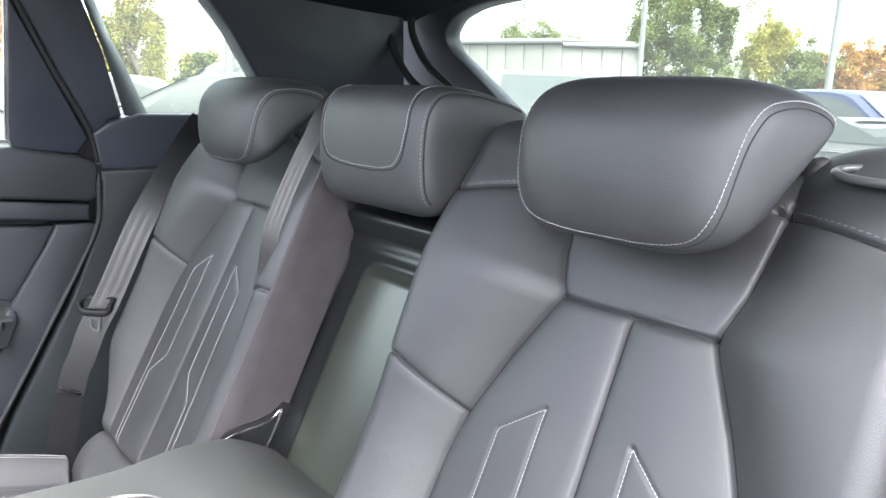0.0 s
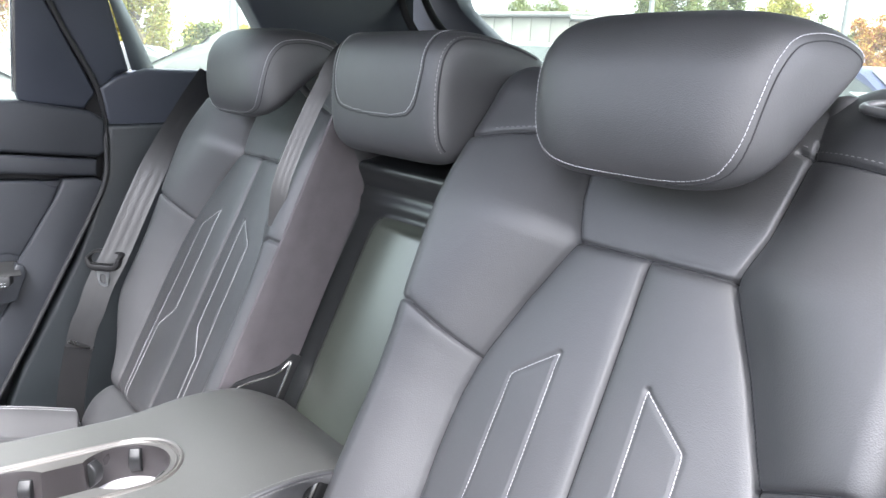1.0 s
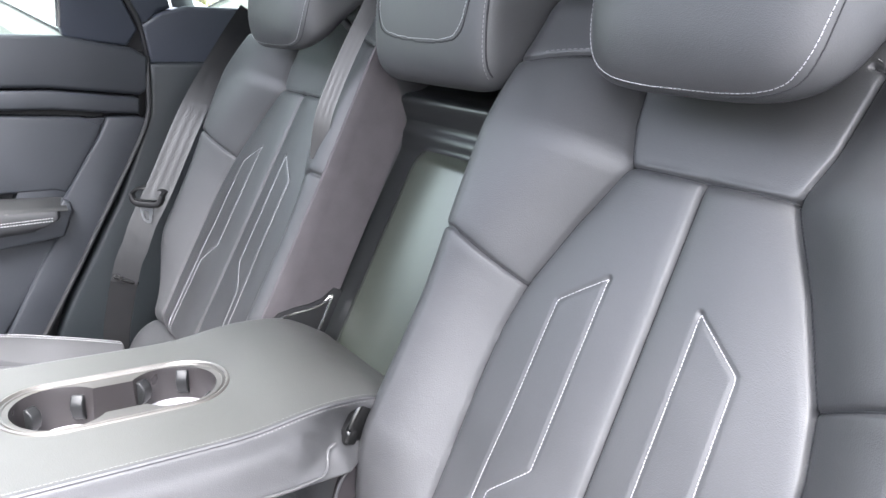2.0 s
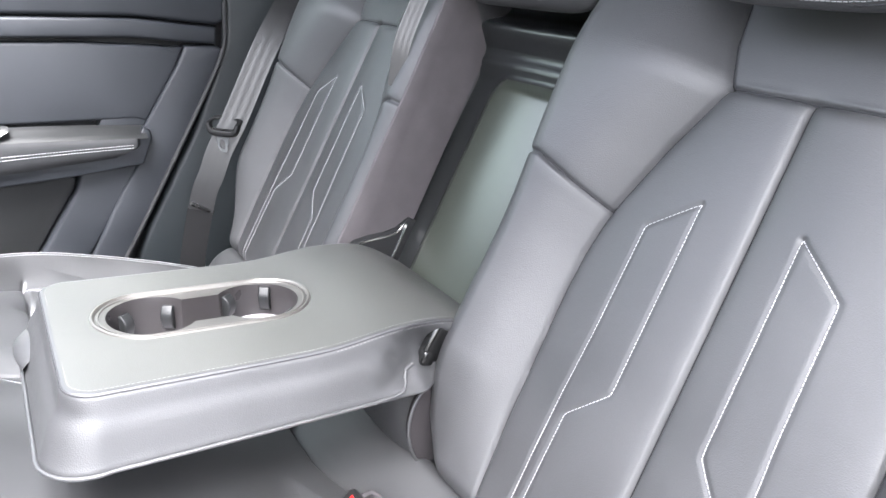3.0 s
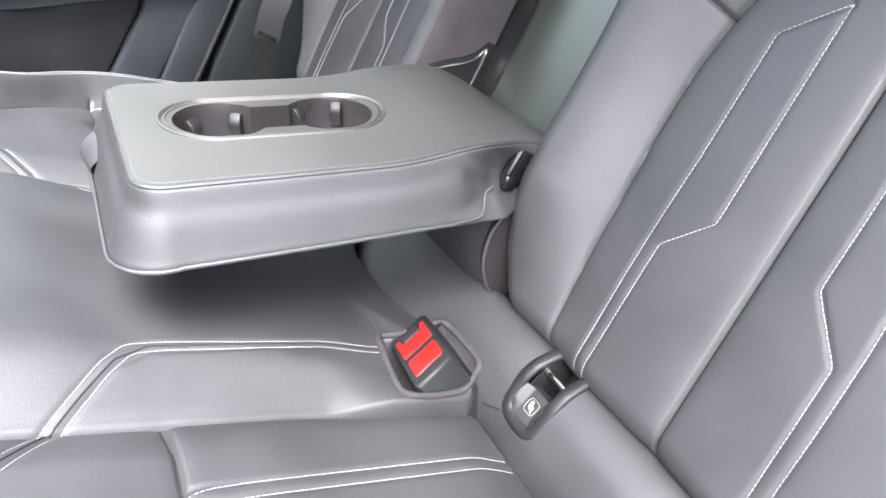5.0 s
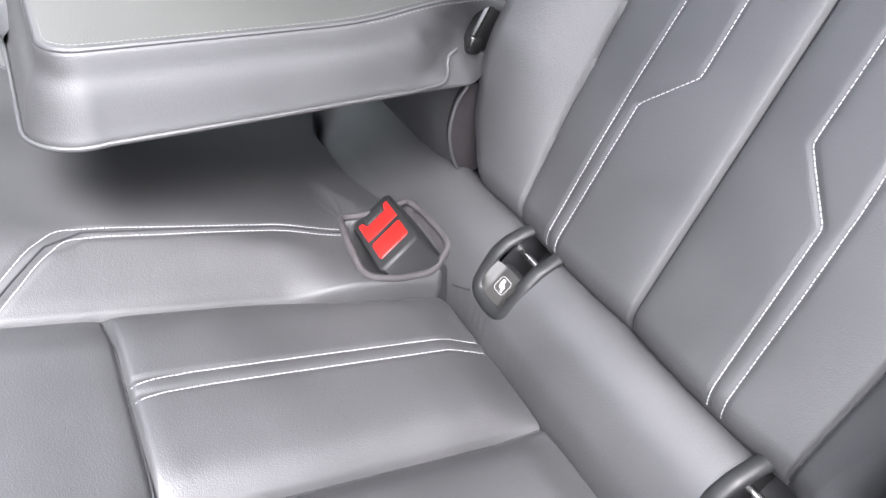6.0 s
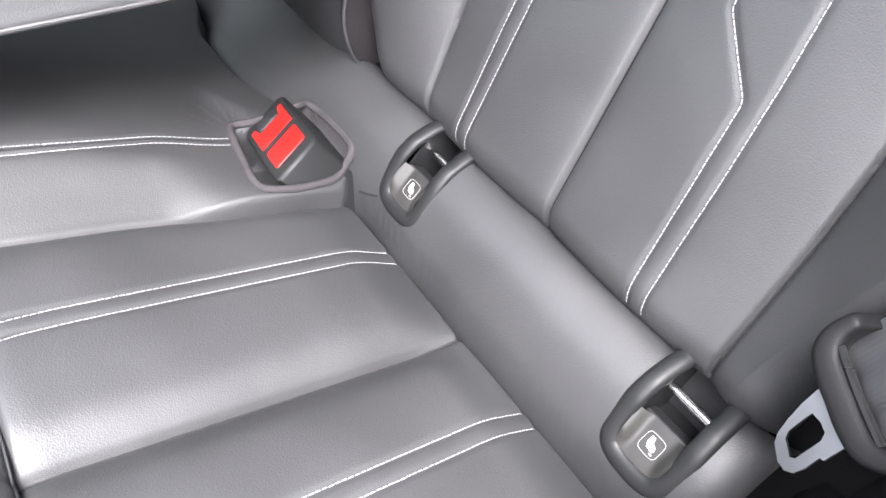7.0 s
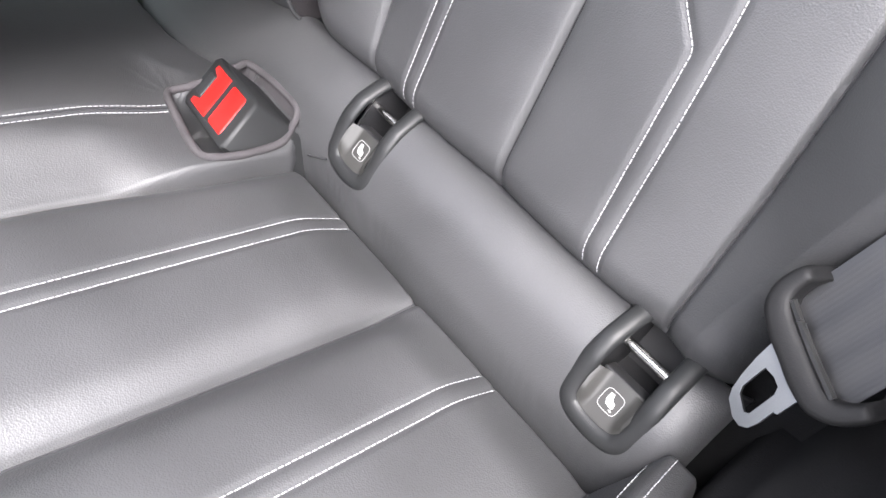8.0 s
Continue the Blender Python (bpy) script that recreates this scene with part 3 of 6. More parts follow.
# ---- bench cushion ----
def bolster_line(s):
    s = np.asarray(s, float)
    return sum(np.interp(s + o, [-0.02, 0.0, 0.07, 0.17, 0.26, 0.32, 0.376, 0.42, 0.6], [0.528, 0.530, 0.537, 0.535, 0.520, 0.490, 0.440, 0.400, 0.37]) for o in np.linspace(-0.03, 0.03, 9)) / 9


SEAM_INNER = 0.2085


def seam_inner(s):
    """The seam beside the centre section runs a little outwards to the rear."""
    return SEAM_INNER + 0.0085 * smooth(0.20, 0.06, s)


VALLEY = 0.3845
STITCHED = (0.288, 0.301, 0.457, 0.470)


def cushion_height(x, s):
    """How far the cushion stands out of its sloping plane; x is taken from the middle of the bench."""
    x, s = np.broadcast_arrays(np.asarray(x, float), np.asarray(s, float))
    a = np.abs(x)
    si = seam_inner(s)
    n = 0.023 * smooth(si, 0.132 + 0.034 * smooth(0.28, 0.08, s), a)
    n = n + 0.012 * smooth(0.30, 0.42, s) * smooth(si, 0.150, a)
    k = np.clip((a - si) / (VALLEY - si), 0, 1)
    k2 = np.clip((a - VALLEY) / (np.where(x > 0, 0.56, 0.53) - VALLEY), 0, 1)
    puff = 0.012 * (1 - (2 * k - 1) ** 4) * (a < VALLEY) + 0.013 * (1 - (2 * k2 - 1) ** 4) * (a >= VALLEY) * (1 - smooth(0.22, 0.29, s) * smooth(0.43, 0.50, a))
    flat = smooth(0.0, 0.06, s) * (a > si)
    n = n + puff * flat * (s < 0.292) + 0.0115 * flat * smooth(0.50, 0.40, a) * (s >= 0.292) * smooth(si, si + 0.05, a)
    d = a - (bolster_line(s) - MID) - np.where(x > 0, 0.042, 0)
    far_side = (0.035 * smooth(0.0, 0.055, d) - 0.10 * smooth(0.060, 0.12, d)) * smooth(-0.070, -0.035, s)
    near_side = (0.052 * smooth(-0.006, 0.022, d) - 0.11 * smooth(0.036, 0.066, d)) * smooth(-0.044, -0.006, s)
    n = n + np.where(x > 0, near_side, far_side)
    groove = lambda q, dep, wid: -dep * np.exp(-(q / wid) ** 2)
    q = np.where((s > -0.02), np.abs(a - si), 1)
    n = n + groove(q, 0.005, 0.0024) + groove(q, 0.004, 0.011)
    q = polydist(a, s, [(VALLEY, -0.02), (VALLEY, 0.292)])
    n = n + groove(q, 0.003, 0.003) + groove(q, 0.006, 0.014) * smooth(0.0, 0.06, s)
    q = polydist(a, s, [(SEAM_INNER + 0.006, 0.292), (0.50, 0.292)])
    n = n + groove(q, 0.005, 0.0024) + groove(q, 0.0018, 0.009)
    q = np.abs(d)
    n = n + groove(q, 0.004, 0.0024) + groove(q, 0.003, 0.010)
    for line in STITCHED:
        q = polydist(a, s, [(line, 0.0), (line, 0.292)])
        n = n + groove(q, 0.0012, 0.0026)
    q = np.minimum(polydist(a, s, CENTRE_STITCH[0]), polydist(a, s, CENTRE_STITCH[1]))
    n = n + groove(q, 0.0012, 0.0026)
    n = n - 0.10 * smooth(0.600, 0.609, x)
    # the leather is drawn to the buckle's pocket
    rim_away, rim_high = to_rim(x, s)
    collar = smooth(0.024 + 0.050 * smooth(0.05, 0.09, s), 0.0, rim_away) * smooth(si, si - 0.006, a)
    # gutter against the roll behind
    edge = 0.005 + 0.026 * smooth(0.13, 0.03, a)
    n = n - 0.026 * smooth(edge + 0.007, edge - 0.006, s) * smooth(0.575, 0.555, x)
    return n + (np.minimum(rim_high, 0.024) - n) * collar * (x > 0)


CENTRE_STITCH = (
    [(0.134, 0.080), (0.1355, 0.215), (0.137, 0.300), (0.150, 0.327), (0.178, 0.351), (0.216, 0.381), (0.25, 0.41)],
    [(0.143, 0.082), (0.1445, 0.215), (0.146, 0.296), (0.159, 0.321), (0.188, 0.345), (0.224, 0.373), (0.258, 0.40)],
)


# the pocket's rim: across, forwards and height over the cushion's plane
POCKET_RING = curve([(0.1194, 0.0720, 0.0150), (0.1420, 0.0780, 0.0140), (0.1660, 0.0818, 0.0132), (0.1958, 0.0845, 0.0125), (0.2055, 0.0776, 0.0120), (0.2089, 0.0583, 0.0118), (0.2074, 0.0379, 0.0118), (0.2038, 0.0164, 0.0130), (0.1974, 0.0040, 0.0210), (0.1882, -0.0044, 0.0326), (0.1576, -0.0049, 0.0344), (0.1300, -0.0040, 0.0325), (0.1175, 0.0020, 0.0335), (0.1190, 0.0130, 0.0320), (0.1230, 0.0355, 0.0265), (0.1215, 0.0559, 0.0200)], 110, closed=True)
POCKET = POCKET_RING[:, :2]


def to_rim(x, s):
    """The distance from the pocket's rim, and the rim's height there."""
    best, high = np.full(np.shape(x), 9.0), np.zeros(np.shape(x))
    near = (x > 0.05) & (x < 0.30) & (s < 0.16)
    xn, sn = x[near], s[near]
    b, h = np.full(xn.shape, 9.0), np.zeros(xn.shape)
    for px, ps, pn in POCKET_RING:
        d = np.hypot(xn - px, sn - ps)
        h = np.where(d < b, pn, h)
        b = np.minimum(b, d)
    best[near], high[near] = b, h
    return best, high


def in_loop(x, s, loop):
    """True for places inside a closed outline."""
    x, s = np.broadcast_arrays(np.asarray(x, float), np.asarray(s, float))
    inside = np.zeros(x.shape, bool)
    for (ax, ay), (bx, by) in zip(loop, np.roll(loop, -1, 0)):
        hit = ((ay > s) != (by > s)) & (x < (bx - ax) * (s - ay) / (by - ay + 1e-12) + ax)
        inside ^= hit
    return inside


def sunk(x, s):
    """The buckle's pocket: a hollow in the cushion."""
    d = polydist(x, s, list(POCKET) + [POCKET[0]])
    return np.where(in_loop(x, s, POCKET), -0.05 * smooth(0.0, 0.006, d), 0)


def cushion_place(x, s, n):
    x, s, n = np.broadcast_arrays(np.asarray(x, float), np.asarray(s, float), np.asarray(n, float))
    front, r = 0.415, 0.06
    over = np.maximum(s - front, 0) / r
    ss = np.where(s > front, front + r * np.sin(np.minimum(over, 1.8)), s)
    down = np.where(s > front, r * (1 - np.cos(np.minimum(over, 1.8))) + np.maximum(over - 1.8, 0) * r, 0)
    p = C0 + ss[..., None] * CV + (n - down)[..., None] * CN
    p[..., 0] = MID + x
    return p


bench = thing("rear_bench_cushion", (MID, -0.2, 0.55), "dark grey leather rear bench cushion with white double stitching", "car seat")
xs = np.linspace(-0.625, 0.609, 820)
ss = np.concatenate([np.linspace(-0.060, 0.415, 316), np.linspace(0.415, 0.62, 50)[1:]])
S, X = np.meshgrid(ss, xs, indexing="ij")
grid = cushion_place(X, S, cushion_height(X, S) + sunk(X, S))
xf = (X[:-1, :-1] + X[1:, 1:]) / 2
sf = (S[:-1, :-1] + S[1:, 1:]) / 2
af = np.abs(xf)
reg = np.where(af < seam_inner(sf), 1, np.where(sf > 0.292, 4, np.where(af < VALLEY, 2, 3)))
reg = np.where(af > bolster_line(sf) - MID + np.where(xf > 0, 0.042, 0), 5, reg)
reg = np.where((xf > 0) & (reg > 1), reg + 10, reg)
names = {1: "centre_section", 2: "inner_panel", 3: "outer_panel", 4: "front_panel", 5: "side_bolster"}
for k, shape in split_sheet(grid, reg).items():
    part(names[k % 10], shape, LEATHER, bench, sharp=0)


def bench_stitch(line, lift=0.0004, parent=bench, r=0.00034):
    fine = resample([(x, s, 0) for x, s in line], 0.004)
    p = cushion_place(fine[:, 0], fine[:, 1], cushion_height(fine[:, 0], fine[:, 1]) + lift)
    part("stitching", stitches(p, CN, r=r), THREAD, parent, "white stitched seam")


for sgn in (1, -1):
    for i, c in enumerate(STITCHED):
        e = 0.004 if i in (0, 2) else 0.0
        bench_stitch(curve([(sgn * (c + 0.005), -0.002), (sgn * (c + 0.001), 0.012), (sgn * c, 0.05), (sgn * c, 0.22), (sgn * (c + 0.0012), 0.262), (sgn * (c + 0.005), 0.290)], 60), r=0.00034 if sgn > 0 else 0.0005)
    for line in CENTRE_STITCH:
        fine = curve(line, 60)
        bench_stitch([(sgn * a, s) for a, s in fine])
    for off in ((0.056, 0.066) if sgn > 0 else (0.052, 0.062)):
        bench_stitch([(sgn * (bolster_line(s) - MID + off), s) for s in np.linspace(-0.020 if sgn > 0 else -0.045, 0.41, 60)], r=0.00034 if sgn > 0 else 0.0005)

for sgn in (1, -1):
    extra = 0.042 if sgn > 0 else 0.0
    for line in ([(seam_inner(s), s) for s in np.linspace(0.0, 0.42, 30)], [(VALLEY, 0.0), (VALLEY, 0.290)], [(SEAM_INNER, 0.292), (0.49, 0.292)], list(zip((np.array(CENTRE_STITCH[0])[:, 0] + np.array(CENTRE_STITCH[1])[:, 0]) / 2, (np.array(CENTRE_STITCH[0])[:, 1] + np.array(CENTRE_STITCH[1])[:, 1]) / 2)), [(bolster_line(s) - MID + extra, s) for s in np.linspace(-0.01, 0.41, 40)]):
        fine = resample([(sgn * x, s, 0) for x, s in line], 0.004)
        p = cushion_place(fine[:, 0], fine[:, 1], cushion_height(fine[:, 0], fine[:, 1]) + 0.0002)
        part("seam", tube(p, 0.0009, 6), SEAM, bench)

# the padded roll between cushion and backrest
ROLL = curve([(-0.062, 0.560), (-0.058, 0.578), (-0.051, 0.602), (-0.033, 0.630), (-0.010, 0.645), (0.006, 0.645), (0.020, 0.632), (0.034, 0.600)], 60)
ROLL_MID = curve([(-0.090, 0.582), (-0.083, 0.596), (-0.064, 0.605), (-0.045, 0.613), (-0.020, 0.629), (0.006, 0.640), (0.020, 0.632), (0.034, 0.600)], 60)
RT = np.array((0, 0.061, 0.081)) / np.linalg.norm((0.061, 0.081))
RM = np.array((0, -RT[2], RT[1]))
R0 = np.array((0, -0.058, 0.58))
ANCHORS = (0.283, 0.546)
xr = np.linspace(-0.586, 0.582, 640)
mixf = smooth(0.13, 0.03, np.abs(xr))[:, None, None]
yz = ROLL[None] * (1 - mixf) + ROLL_MID[None] * mixf
g = np.concatenate([np.broadcast_to((MID + xr)[:, None, None], (640, 60, 1)), yz], 2)
curl = 0.024 * (1 - np.sqrt(np.maximum(0, 1 - np.clip((np.abs(xr) - np.where(xr > 0, 0.556, 0.562)) / 0.0265, 0, 1) ** 2)))[:, None]
g[..., 1] -= curl * RM[1]
g[..., 2] -= curl * RM[2]
# faint gathers where the leather is pulled round the covers
pull = sum(np.exp(-((g[..., 0] - x0 - 0.0) / 0.05) ** 2) for x0 in ANCHORS) * np.exp(-((g[..., 2] - 0.585) / 0.012) ** 2)
g[..., 1] += 0.0003 * pull * np.sin(g[..., 0] * 520 + 3 * np.sin(g[..., 0] * 90) + g[..., 2] * 160)
pts, faces = sheet(g)
cen = pts[faces].mean(1)
tt = (cen - R0) @ RT
keep = np.ones(len(faces), bool)
for x0 in ANCHORS:
    keep &= ~((np.abs(cen[:, 0] - x0) < 0.019) & (tt > 0.027))
rel = cen - C0
keep &= ~in_loop(rel[:, 0] - MID, rel @ CV - 0.0010, POCKET)
reg = np.digitize(cen[:, 0], [2 * MID - 0.225, 0.225])
roll = thing("seat_rear_roll", (MID, 0, 0.6), "padded dark grey leather roll between cushion and backrest", "seat roll")
for k in range(3):
    ff = faces[keep & (reg == k)]
    used, inv = np.unique(ff, return_inverse=True)
    part("leather_section", (pts[used], inv.reshape(-1, 4)), LEATHER, roll, sharp=0)


# short stitched seam from the pocket's corner to the cover
k_mid = 12
joint = np.array([(x, ROLL[i][0] - 0.0006, ROLL[i][1] + 0.0006) for x, i in zip(np.linspace(0.236, 0.262, 14), np.linspace(k_mid, k_mid + 5, 14).astype(int))])
part("seam", tube(curve(joint[::3], 20), 0.0008, 6), SEAM, roll)


# ---- child-seat anchor covers ----
def roll_place(x, t, m):
    p = R0 + t * RT + m * RM
    return np.array((x, p[1], p[2]))


def build_anchor(x0, label):
    cover = thing("anchor_cover", (x0, 0, 0.6), label, "anchor cover", "child-seat anchor covers")
    # rim: a U of soft plastic round a sunken chute
    u_path = curve([(-0.0170, 0.130), (-0.0185, 0.106), (-0.0210, 0.085), (-0.0225, 0.060), (-0.0222, 0.040), (-0.0185, 0.0285), (-0.0085, 0.0240), (0.0085, 0.0240), (0.0180, 0.0290), (0.0212, 0.042), (0.0208, 0.062), (0.0200, 0.085), (0.0190, 0.106), (0.0180, 0.130)], 90)
    mm = np.interp(u_path[:, 1], [0.020, 0.03, 0.06, 0.075, 0.09, 0.106, 0.13], [0.0040, 0.0062, 0.0085, 0.0050, -0.0050, -0.0210, -0.045])
    p = np.array([roll_place(x0 + u * 1.07, t - 0.0012 * float(smooth(0.05, 0.03, t)), m) for (u, t), m in zip(u_path, mm)])
    part("rim", tube(p, 0.0068, 18, up=tuple(RM), flat=0.62), PLASTIC, cover)
    # plate that slopes into the cavity
    uu = np.linspace(-0.0198, 0.0198, 24)
    tt = np.linspace(0.022, 0.0575, 24)
    T, U = np.meshgrid(tt, uu, indexing="ij")
    Mh = 0.0080 - 0.17 * (T - 0.022) + 0.0062 * smooth(0.0100, 0.0198, np.abs(U)) * smooth(0.026, 0.042, T) - 0.003 * smooth(0.028, 0.022, T)
    g = R0 + T[..., None] * RT + Mh[..., None] * RM
    g[..., 0] = x0 + U * np.interp(T, [0.022, 0.030, 0.0595], [0.62, 0.84, 0.95])
    part("plate", sheet(g), PLATE, cover, sharp=0)
    part("plate_lip", rounded(0.0330, 0.003, 0.014, 0.001, tuple(roll_place(x0, 0.0567, -0.0058)), Matrix((( 1, 0, 0), tuple(RT), tuple(RM))).transposed()), RUBBER, cover)
    deep = [(0.040, -0.014), (0.055, -0.045), (0.102, -0.045), (0.110, -0.020)]
    g = np.array([[roll_place(x0 + u, t, m) for u in (-0.027, 0.027)] for t, m in deep])
    part("cavity", sheet(g), RUBBER, cover, sharp=30)
    for sgn in (-1, 1):
        out = [roll_place(x0 + sgn * 0.0195, t, m) for t, m in ((0.024, 0.002), (0.03, -0.04), (0.10, -0.045), (0.098, -0.006))]
        part("cavity_wall", slab(out, (sgn * 0.002, 0, 0), 0), RUBBER, cover)
    part("anchor_bar", tube([roll_place(x0 - 0.0215, 0.074, -0.011), roll_place(x0 + 0.0215, 0.074, -0.011)], 0.0034, 14), CHROME, cover, "bare steel anchor bar")

    def on_plate(u, t, lift=0.0005):
        return roll_place(x0 + u + 0.0008, t + 0.0025, 0.0080 - 0.17 * (t - 0.0195) + lift)
    ring = []
    for i in range(40):
        a = 2 * math.pi * i / 40
        c, s = math.cos(a), math.sin(a)
        ring.append(on_plate(0.0068 * math.copysign(abs(c) ** 0.45, c), 0.0415 + 0.0068 * math.copysign(abs(s) ** 0.45, s)))
    part("printed_frame", tube(ring, 0.0002, 6, closed=True), WHITEINK, cover, "white printed symbol frame")
    mark = [(-0.0034, 0.0462), (-0.0008, 0.0464), (0.0002, 0.0432), (0.0030, 0.0418), (0.0036, 0.0392), (0.0026, 0.0380), (-0.0020, 0.0388), (-0.0036, 0.0420)]
    part("printed_mark", slab([on_plate(u, t) for u, t in mark], tuple(RM * 0.0003), 0), WHITEINK, cover, "white printed seat symbol")
    part("printed_foot", slab([on_plate(u, t) for u, t in ((0.0030, 0.0376), (0.0042, 0.0370), (0.0038, 0.0362), (0.0016, 0.0368))], tuple(RM * 0.0003), 0), WHITEINK, cover)
    return cover


near_anchor = build_anchor(ANCHORS[0], "black plastic child-seat anchor cover with white symbol")
for x0 in ANCHORS[1:]:
    copy_thing(near_anchor, pose(x0, 0, 0.6))

# ---- buckle in its pocket ----
buckle = thing("belt_buckle", (0.175, -0.08, 0.60), "black belt buckle with red release button in a fabric pocket", "belt buckle")
K1, K2, K4, K6 = (np.array(q) for q in ((0.138, -0.076, 0.624), (0.151, -0.114, 0.610), (0.204, -0.079, 0.630), (0.212, -0.118, 0.609)))
e1 = (K2 - K1 + K6 - K4) / 2
e2 = (K4 - K1 + K6 - K2) / 2
L1 = np.linalg.norm(e1)
e1, e2 = e1 / L1, e2 - (e2 @ e1) * e1
e2 = e2 / np.linalg.norm(e2)
e3 = np.cross(e1, e2)
if e3[2] < 0:
    e3 = -e3
KC = (K1 + K2 + K4 + K6) / 4
turn = Matrix((tuple(e1), tuple(e2), tuple(e3))).transposed()


def in_buckle(a, b, c):
    return tuple(KC + np.array((-0.003, 0.0, 0.003)) + 1.07 * (a * e1 + b * e2 + c * e3))


corners = [(-0.019, -0.0345), (0.019, -0.0345), (0.023, -0.030), (0.023, 0.032), (0.019, 0.0365), (-0.019, 0.0365), (-0.023, 0.032), (-0.023, -0.030)]
part("housing", slab([in_buckle(u, v, 0.0005) for u, v in corners], tuple(-0.070 * e3 + np.array((0.020, 0.014, 0.0))), 0.003, 3), PLASTIC, buckle)
part("release_button", rounded(0.0390, 0.0267, 0.012, 0.004, in_buckle(0, 0.0150, -0.0045), turn), RED, buckle, "red release button")
part("slot_button", slab([in_buckle(a, b, -0.002) for a, b in ((-0.0175, -0.001), (0.0175, -0.001), (0.0175, -0.0245), (0.013, -0.0245), (0.0105, -0.0165), (-0.0105, -0.0165), (-0.013, -0.0245), (-0.0175, -0.0245))], tuple(0.004 * e3), 0.001), RED, buckle, "red slot surround")
part("slot", rounded(0.021, 0.009, 0.006, 0.001, in_buckle(0, -0.0225, -0.0015), turn), RUBBER, buckle)
for i in range(9):
    part("print_bar", rounded(0.0014, 0.0012, random.uniform(0.006, 0.016), 0.0003, in_buckle(-0.004 + 0.0028 * i, 0.0470, -0.046), turn), GREYINK, buckle)
for i in range(4):
    part("print_bar", rounded(0.0012, 0.0012, random.uniform(0.004, 0.010), 0.0003, in_buckle(-0.008 + 0.0034 * i, 0.0430, -0.030), turn), GREYINK, buckle)
pocket = thing("buckle_pocket", (0.175, -0.08, 0.59), "grey woven pocket edging set into the leather cushion", "pocket")
rim_high = POCKET_RING[:, 2]
pp = cushion_place(POCKET[:, 0], POCKET[:, 1], rim_high + 0.0012)
skirt_low = cushion_place(POCKET[:, 0], POCKET[:, 1], rim_high - 0.006)
part("skirt", sheet(np.concatenate([np.stack([pp, skirt_low], 1), np.stack([pp, skirt_low], 1)[:1]], 0)), POCKETLINE, pocket, "grey woven skirt")
low = cushion_place(POCKET[:, 0] * 0.94 + 0.009, POCKET[:, 1] * 0.94 + 0.002, np.full(len(POCKET), -0.02))
lining = np.stack([pp, (pp + low) / 2, low], 1)
part("lining", sheet(np.concatenate([lining, lining[:1]], 0)), POCKETLINE, pocket, "grey woven lining")
part("edging", tube(pp, 0.0034, 10, closed=True, up=tuple(CN)), POCKETLINE, pocket, "grey woven edging")

# ---- centre armrest ----
ARM_X = 0.029
arm = thing("fold_down_console", (ARM_X, -0.15, 0.77), "folded-down dark grey leather armrest with two cup holders", "armrest")


def arm_top(y):
    at_y = [-0.40, -0.32, -0.25, -0.155, -0.11, -0.085, -0.065, -0.045, -0.02, 0.0, 0.03, 0.05, 0.07, 0.14]
    at_z = [0.8275, 0.826, 0.8215, 0.8155, 0.8130, 0.8140, 0.8165, 0.8190, 0.8195, 0.8185, 0.8150, 0.808, 0.796, 0.750]
    return sum(np.interp(np.asarray(y, float) + o, at_y, at_z) for o in np.linspace(-0.022, 0.022, 15)) / 15


def arm_bottom(y):
    return np.interp(y, [-0.36, -0.34, -0.28, -0.19, -0.08, -0.02, 0.03, 0.12], [0.766, 0.762, 0.759, 0.755, 0.751, 0.748, 0.745, 0.742])


HALF, FRONT, CORNER = 0.120, -0.327, 0.026


def perimeter(inset=0.0, n=30):
    """The plan of the armrest's top edge, from the rear on one side round the front to the rear on the other, with outward normals."""
    h, f, r = HALF - inset, FRONT + inset, max(CORNER - inset, 0.004)
    pts, nor = [], []
    for y in np.linspace(0.10, f + r, 110):
        pts.append((h, y)), nor.append((1, 0))
    for a in np.linspace(0, math.pi / 2, 16)[1:]:
        pts.append((h - r + r * math.cos(a), f + r - r * math.sin(a))), nor.append((math.cos(a), -math.sin(a)))
    for x in np.linspace(h - r, -(h - r), n)[1:]:
        pts.append((x, f)), nor.append((0, -1))
    for a in np.linspace(math.pi / 2, math.pi, 16)[1:]:
        pts.append((-(h - r) + r * math.cos(a), f + r - r * math.sin(a))), nor.append((math.cos(a), -math.sin(a)))
    for y in np.linspace(f + r, 0.10, 110)[1:]:
        pts.append((-h, y)), nor.append((-1, 0))
    return np.array(pts), np.array(nor)


